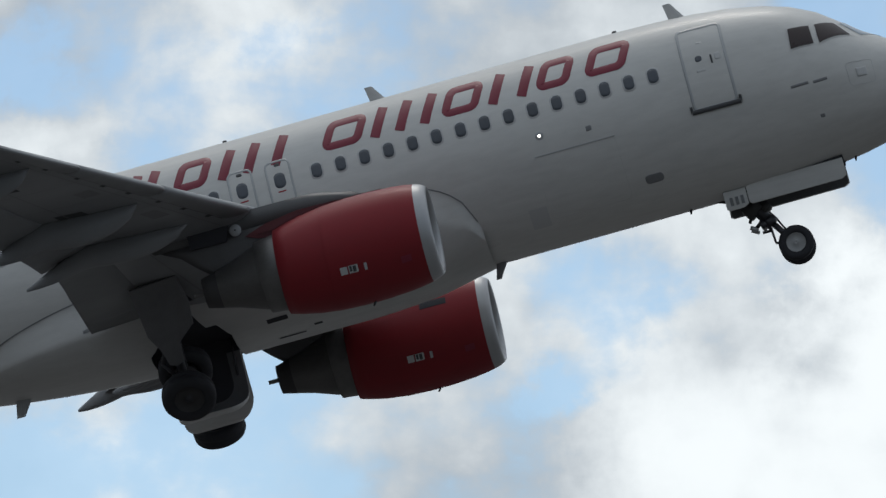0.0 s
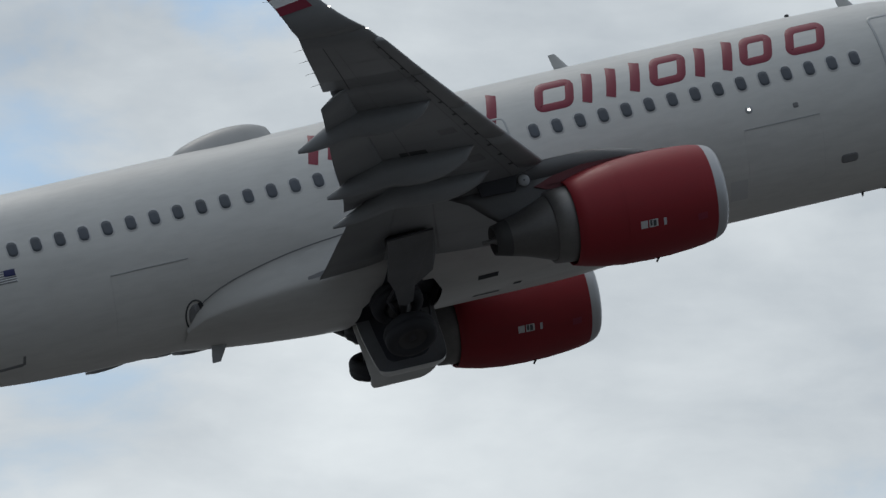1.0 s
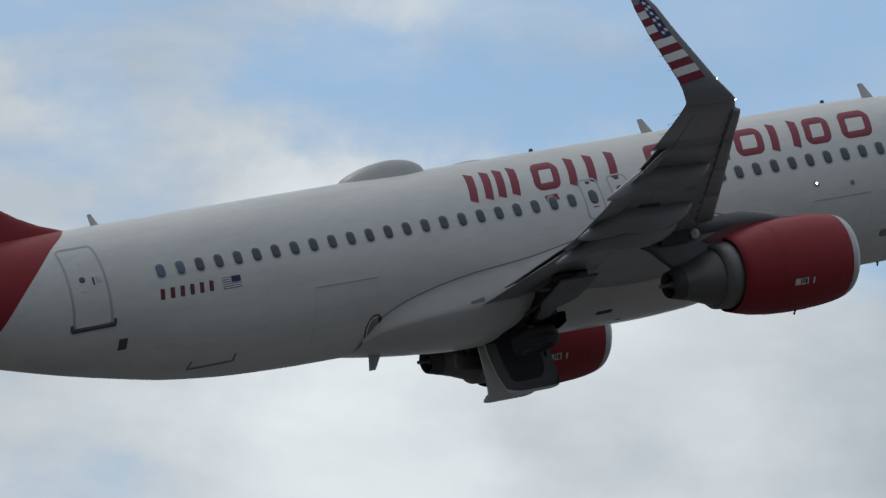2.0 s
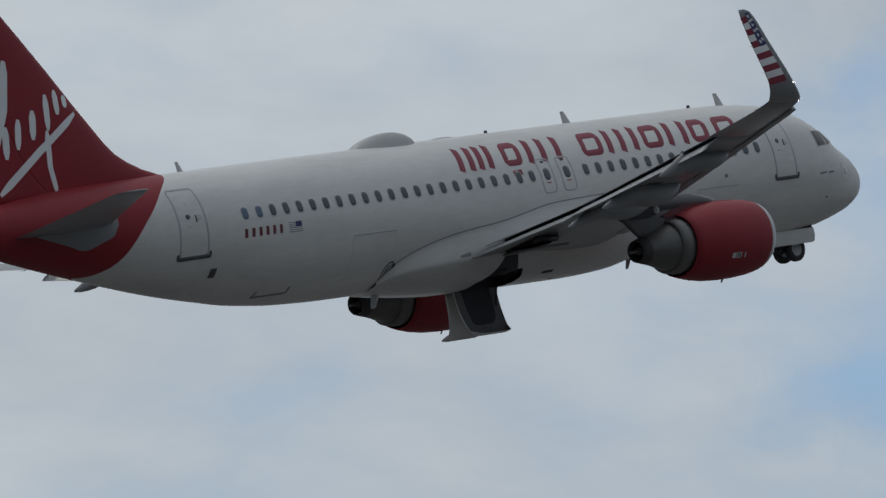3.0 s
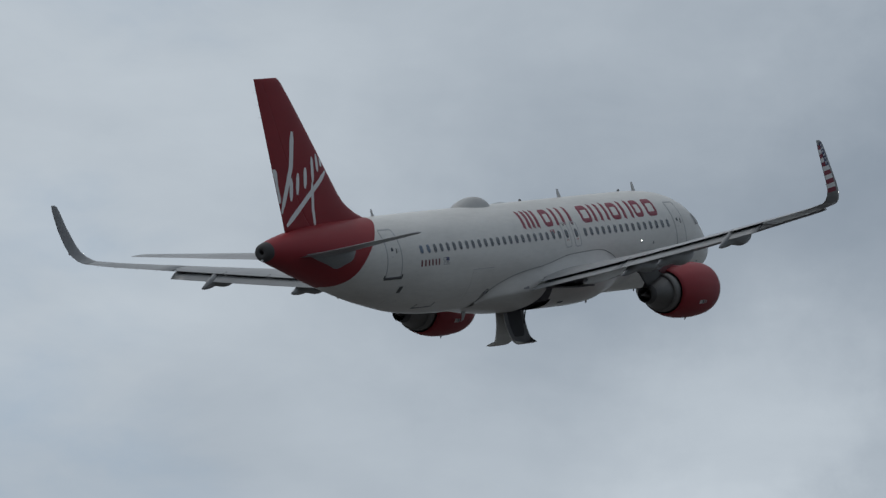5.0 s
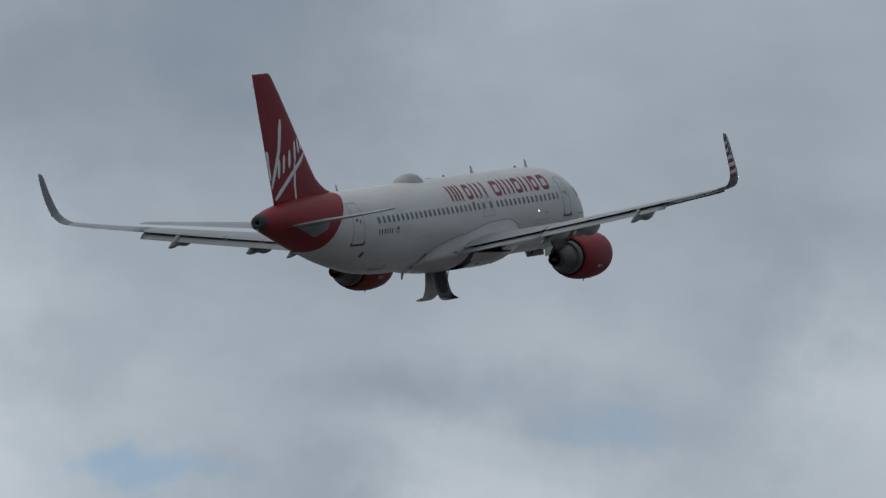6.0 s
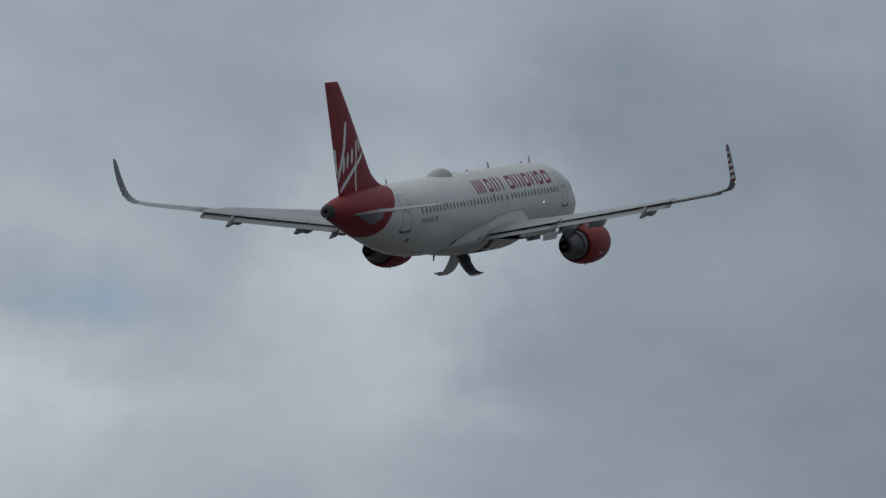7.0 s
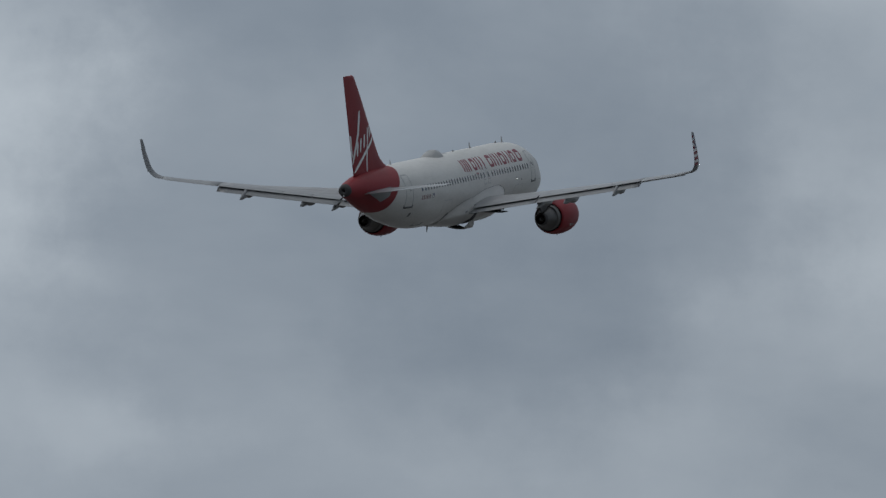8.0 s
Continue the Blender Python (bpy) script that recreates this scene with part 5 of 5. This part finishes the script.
def bay_door(side):
    """Follows the belly skin when shut; origin on the keel hinge."""
    hinge = Vector((-17.8, side * 0.13, fairing(17.8, fair_v(17.8, 0.13)).z))
    s0, s1 = BAY[0] + 0.015, BAY[1] - 0.015

    def skin(inset, edge, radius, depth, lip=0.0, n=21):
        """Door sheet with rounded lower corners, the given depth inside the skin."""
        rows = []
        for i in range(n):
            s = s0 + inset + (s1 - s0 - 2 * inset) * (1 - math.cos(math.pi * i / (n - 1))) / 2
            front = s - s0 < s1 - s
            r = radius if front else min(radius, 0.22)      # round in front, sharper behind
            d = s - s0 - inset if front else s1 - inset - s
            cut = r - math.sqrt(max(0.0, r ** 2 - max(0.0, r - d) ** 2))
            v1, v0 = fair_v(s, 0.13), fair_v(s, BAY_Y - edge)
            v0 = min(v0 + 0.36 * cut, v1 - 0.01)
            row = []
            for j in range(15):
                p = fairing(s - 0.17 * ((s - s0) / (s1 - s0)) ** 2 * j / 14, v1 + (v0 - v1) * j / 14, -depth)
                row.append(Vector((p.x, p.y * side, p.z)) - hinge)
            # the free edge turns up round the bilge
            e = lip * (1 - cut / r) ** (3 if front else 1)
            row.append(row[-1] + Vector((0, side * 0.030, 0.22 * e)))
            row.append(row[-1] + Vector((0, side * 0.004, 0.38 * e)))
            row.append(row[-1] + Vector((0, -side * 0.020, 0.42 * e)))
            rows.append(row)
        return rows

    rows_o, rows_i = skin(0.0, 0.11, 0.52, 0.004, 0.40), skin(0.0, 0.11, 0.52, 0.045, 0.385)
    ring = [o + n[::-1] for o, n in zip(rows_o, rows_i)]
    d = part("gear_door", mesh_of("gear_door", *loft(ring), BELLY), airliner, "pale belly door of the main wheel bay", at=hinge)
    part("lining", mesh_of("lining", *grid(skin(0.004, 0.112, 0.52, 0.050, 0.37)), DOORIN), d, "grey inner lining")
    # flat sheet, near-black in place of a hollow's shade
    part("recess", mesh_of("recess", *grid(skin(0.30, 0.40, 0.40, 0.058)), SHADE_DARK), d, "flat dark sheet on the lining, standing for a shaded hollow")
    mid = rows_i[4][5]
    part("actuator", mesh_of("actuator", *tube(mid, Vector((mid.x + 0.06, -side * 0.25, 0.24)), 0.03, 0.025, 8), STEEL), d)
    return d, hinge


def nose_gear():
    """Origin at the hinge; leg hangs along -z and swings forward."""
    g = part("nose_gear", mesh_of("nose_gear", *joined(
        tube((0, 0, 0.1), (0, 0, -1.28), 0.14, 0.12, 16), tube((0, 0, -1.25), (0, 0, -2.03), 0.07, 0.065, 12), tube((0, -0.30, -2.03), (0, 0.30, -2.03), 0.05, 0.05, 10),
        tube((0.08, 0, -1.0), (0.62, 0, -0.28), 0.055, 0.06, 10), tube((-0.32, 0, 0), (0.32, 0, 0), 0.07, 0.07, 8)), STEEL), airliner, "steel nose landing gear leg")
    part("steering_collar", mesh_of("steering_collar", *joined(tube((0, 0, -1.34), (0, 0, -1.18), 0.155, 0.155, 16), tube((-0.17, -0.24, -1.22), (-0.17, 0.24, -1.22), 0.065, 0.065, 10)), STEEL), g)
    part("torque_link", mesh_of("torque_link", *joined(tube((-0.10, -0.06, -1.36), (-0.27, -0.02, -1.66), 0.028, 0.024, 8), tube((-0.10, 0.06, -1.36), (-0.27, 0.02, -1.66), 0.028, 0.024, 8),
                                                          tube((-0.27, 0, -1.66), (-0.07, 0, -1.95), 0.030, 0.026, 8)), STEEL), g, "dark scissor link")
    part("lamp_bracket", mesh_of("lamp_bracket", *joined(tube((-0.06, 0, -1.10), (-0.34, 0, -1.14), 0.04, 0.04, 8), tube((-0.34, -0.18, -1.14), (-0.34, 0.18, -1.14), 0.035, 0.035, 8), tube((-0.12, 0, -1.42), (-0.30, 0, -1.30), 0.03, 0.03, 8)), SOOT_SHADE), g)
    for k in (-0.16, 0.16):
        vs, fs = tube((-0.40, k, -1.06), (-0.33, k, -1.22), 0.05, 0.04, 12)
        part("leg_lamp", mesh_of("leg_lamp", vs, fs, LIP), g, "small pale lamp housing")
    part("retraction_jack", mesh_of("retraction_jack", *joined(tube((-0.05, 0.1, -0.55), (-0.5, 0.1, 0.02), 0.05, 0.05, 10), tube((0.1, -0.14, -0.75), (-0.34, -0.14, -0.98), 0.04, 0.035, 8),
                                                                   box(-0.26, 0.12, -0.19, 0.19, -0.95, -0.62, 0.04), box(0.05, 0.26, -0.16, 0.16, -1.08, -0.86, 0.03)), SOOT_SHADE), g, "dark jack and brackets on the upper leg")
    part("hose", mesh_of("hose", *joined(tube((0.1, 0.13, -0.5), (0.15, 0.14, -1.2), 0.02, 0.02, 6), tube((0.15, 0.14, -1.2), (0.05, 0.09, -1.95), 0.02, 0.02, 6), tube((-0.12, -0.14, -0.7), (-0.15, -0.12, -1.4), 0.018, 0.018, 6)), RUBBER), g)
    for k in (-0.25, 0.25):
        wheel(g, (0, k, -2.03), 0.385, 0.22, GEARW)
    return g


def nose_door(side, s0, s1, z0, depth, name="nose_gear_door"):
    """Hangs from the edge of the bay; origin on its hinge."""
    hinge = Vector((-(s0 + s1) / 2, side * 0.50, z0))
    half = (s1 - s0) / 2
    rings = []
    for x, k in ((-half, 0.9), (-half + 0.06, 1.0), (half - 0.12, 1.0), (half, 0.86)):
        zoff = lambda t: 0.03 * math.sin(math.pi * t)
        o = [(x, side * (0.02 + zoff(t)), -depth * k * t) for t in (0, 0.25, 0.5, 0.75, 1.0)]
        n = [(x, side * (-0.03 + zoff(t)), -depth * k * t) for t in (1.0, 0.75, 0.5, 0.25, 0)]
        rings.append(o + n)
    d = part(name, mesh_of(name, *loft(rings), WHITE, False), airliner, "white nose gear bay door hanging open", at=hinge)
    rows = [[(x, side * (-0.034 + 0.03 * math.sin(math.pi * t)), -depth * k * t) for t in (0, 0.25, 0.5, 0.75, 0.97)] for x, k in ((-half + 0.03, 0.94), (-half + 0.08, 1.0), (half - 0.13, 1.0), (half - 0.02, 0.88))]
    part("lining", mesh_of("lining", *grid(rows), DOORIN), d, "dark inner side of the door")
    return d, hinge


RIGHT_GEAR, LEFT_GEAR = main_gear(-1), main_gear(1)
RIGHT_DOOR, RIGHT_HINGE = bay_door(-1)
LEFT_DOOR, LEFT_HINGE = bay_door(1)
NOSE_GEAR = nose_gear()
NOSE_DOORS = [(side, *nose_door(side, *q)) for side in (-1, 1) for q in ((3.22, 5.37, -1.98, 0.44), (5.39, 5.88, -2.03, 0.42))]
for k, (side, d, h) in enumerate(NOSE_DOORS):
    if k in (1, 3):   # number bars on the rear doors
        part("marking_bar", mesh_of("door_number", *joined(*[box(-0.14 + i * 0.12, -0.07 + i * 0.12, side * 0.048, side * 0.06, -0.34, -0.16) for i in range(3)]), LINE, False), d)
# closed box just proud of the hull; its near-black paints the bay's shade
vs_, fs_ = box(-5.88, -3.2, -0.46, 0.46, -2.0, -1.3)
part("nose_wheel_bay", mesh_of("nose_wheel_bay", [(x, y, z if z > -1.5 else float(HULL(-x)[1]) - 0.012) for x, y, z in vs_], fs_, SHADE_DARK, False), airliner, "dark plate under the nose, standing for the shaded wheel bay")


# ---- what moves ----
def motions():
    walk(airliner, [
        (0, pose(-11.540, 192.270, 41.840, 0.580, -14.955, -0.198)),
        (0.1, pose(-4.691, 192.076, 41.987, 0.292, -14.957, -0.082)),
        (0.2, pose(2.160, 191.883, 42.140, 0.009, -14.959, 0.032)),
        (0.3, pose(9.022, 191.698, 42.325, -0.247, -14.959, 0.134)),
        (0.4, pose(15.892, 191.517, 42.531, -0.486, -14.958, 0.229)),
        (0.5, pose(22.790, 191.360, 42.810, -0.665, -14.950, 0.302)),
        (0.6, pose(29.734, 191.245, 43.200, -0.755, -14.926, 0.344)),
        (0.7, pose(36.708, 191.151, 43.668, -0.783, -14.896, 0.363)),
        (0.8, pose(43.694, 191.047, 44.183, -0.778, -14.871, 0.362)),
        (0.9, pose(50.695, 190.942, 44.749, -0.735, -14.847, 0.343)),
        (1, pose(57.710, 190.810, 45.360, -0.657, -14.835, 0.293)),
        (1.1, pose(64.740, 190.636, 46.010, -0.537, -14.843, 0.193)),
        (1.2, pose(71.780, 190.431, 46.701, -0.388, -14.865, 0.065)),
        (1.3, pose(78.820, 190.205, 47.428, -0.236, -14.893, -0.055)),
        (1.4, pose(85.865, 189.957, 48.194, -0.072, -14.928, -0.181)),
        (1.5, pose(92.900, 189.680, 48.990, 0.072, -14.971, -0.270)),
        (1.6, pose(99.918, 189.366, 49.812, 0.177, -15.025, -0.294)),
        (1.7, pose(106.927, 189.025, 50.664, 0.258, -15.085, -0.279)),
        (1.8, pose(113.932, 188.671, 51.544, 0.325, -15.143, -0.255)),
        (1.9, pose(120.931, 188.301, 52.455, 0.377, -15.202, -0.214)),
        (2, pose(127.930, 187.930, 53.390, 0.415, -15.254, -0.172)),
        (2.1, pose(134.934, 187.566, 54.356, 0.435, -15.294, -0.139)),
        (2.2, pose(141.940, 187.210, 55.350, 0.437, -15.321, -0.108)),
        (2.4, pose(155.960, 186.530, 57.390, 0.404, -15.328, -0.053)),
        (2.6, pose(170.010, 185.880, 59.540, 0.312, -15.273, -0.006)),
        (2.8, pose(184.080, 185.250, 61.750, 0.193, -15.182, 0.031)),
        (3, pose(198.150, 184.630, 64.030, 0.073, -15.082, 0.057)),
        (3.3, pose(219.230, 183.700, 67.490, -0.043, -14.973, 0.072)),
        (3.4, pose(226.250, 183.387, 68.652, -0.059, -14.951, 0.071)),
        (3.5, pose(233.260, 183.070, 69.820, -0.066, -14.937, 0.066)),
        (3.6, pose(240.257, 182.747, 70.992, -0.073, -14.923, 0.060)),
        (3.8, pose(254.232, 182.098, 73.333, -0.080, -14.902, 0.046)),
        (4, pose(268.190, 181.450, 75.660, -0.080, -14.890, 0.033)),
        (4.1, pose(275.174, 181.139, 76.828, -0.079, -14.887, 0.030)),
        (4.2, pose(282.150, 180.830, 77.990, -0.077, -14.887, 0.028)),
        (4.4, pose(296.040, 180.200, 80.270, -0.068, -14.892, 0.015)),
        (4.6, pose(309.840, 179.540, 82.510, -0.054, -14.904, -0.006)),
        (4.8, pose(323.590, 178.870, 84.700, -0.037, -14.921, -0.031)),
        (5, pose(337.340, 178.230, 86.860, -0.019, -14.941, -0.054)),
        (5.2, pose(351.120, 177.640, 88.980, -0.003, -14.962, -0.070)),
        (5.3, pose(358.049, 177.370, 90.020, 0.003, -14.972, -0.072)),
        (5.5, pose(371.960, 176.870, 92.080, 0.012, -14.991, -0.068)),
        (5.7, pose(386.005, 176.473, 94.111, 0.015, -15.011, -0.042)),
        (5.9, pose(400.062, 176.105, 96.089, 0.015, -15.029, -0.013)),
        (6, pose(407.070, 175.920, 97.050, 0.014, -15.034, 0.000)),
        (6.1, pose(414.042, 175.726, 97.983, 0.012, -15.035, 0.011)),
        (6.2, pose(420.991, 175.528, 98.892, 0.009, -15.034, 0.019)),
        (6.3, pose(427.926, 175.333, 99.784, 0.007, -15.032, 0.026)),
        (6.5, pose(441.750, 174.950, 101.510, 0.003, -15.026, 0.033)),
        (6.7, pose(455.515, 174.571, 103.143, 0.005, -15.026, 0.022)),
        (7, pose(476.100, 174.050, 105.460, 0.010, -15.027, -0.003)),
        (7.2, pose(489.829, 173.758, 106.924, 0.013, -15.029, -0.014)),
        (7.3, pose(496.690, 173.624, 107.632, 0.013, -15.029, -0.018)),
        (7.5, pose(510.400, 173.380, 109.000, 0.012, -15.023, -0.021)),
        (7.7, pose(524.088, 173.193, 110.284, 0.004, -15.002, -0.011)),
        (7.8, pose(530.932, 173.108, 110.915, -0.002, -14.990, -0.004)),
        (7.9, pose(537.776, 173.029, 111.538, -0.008, -14.976, 0.004)),
        (8, pose(544.620, 172.950, 112.160, -0.014, -14.962, 0.012)),
    ])
    swing = lambda rows, hinge, sign, axis: [(t, pose(*hinge, sign * a if axis == "x" else 0, sign * a if axis == "y" else 0, 0)) for t, a in rows]
    legs = ((0, 47.5), (0.5, 55), (1.0, 61.5), (1.5, 69), (2.0, 77), (2.2, 80.5), (2.8, 91), (3.2, 97), (8.0, 97))
    walk(RIGHT_GEAR, swing(legs, (-17.9, -3.5, -1.35), 1, "x"))
    walk(LEFT_GEAR, swing(legs, (-17.9, 3.5, -1.35), -1, "x"))
    right = ((0, 88), (6.4, 88), (6.7, 84), (7.0, 71), (7.3, 55), (7.5, 44), (7.8, 29), (8.0, 20))
    left = ((0, 88), (6.4, 88), (6.7, 82), (7.0, 68), (7.3, 52), (7.5, 39), (7.8, 15), (8.0, 4))
    walk(RIGHT_DOOR, swing(right, tuple(RIGHT_HINGE), 1, "x"))
    walk(LEFT_DOOR, swing(left, tuple(LEFT_HINGE), -1, "x"))
    walk(NOSE_GEAR, swing(((0, 33), (0.5, 35), (1.0, 39), (1.5, 45), (2.0, 53), (2.6, 63), (3.0, 67), (3.3, 70), (3.5, 75), (3.8, 86), (4.2, 98), (8.0, 98)), (-5.75, 0, -1.75), -1, "y"))
    # the long front doors wait for the main doors, the short rear ones shut with the leg
    front = ((0, 0), (6.9, 0), (7.2, 14), (7.5, 46), (7.8, 78), (8.0, 86))
    rear = ((0, 0), (3.7, 0), (4.1, 40), (4.6, 86), (8.0, 86))
    for k, (side, d, h) in enumerate(NOSE_DOORS):
        walk(d, swing(rear if k in (1, 3) else front, tuple(h), -side, "x"))


motions()
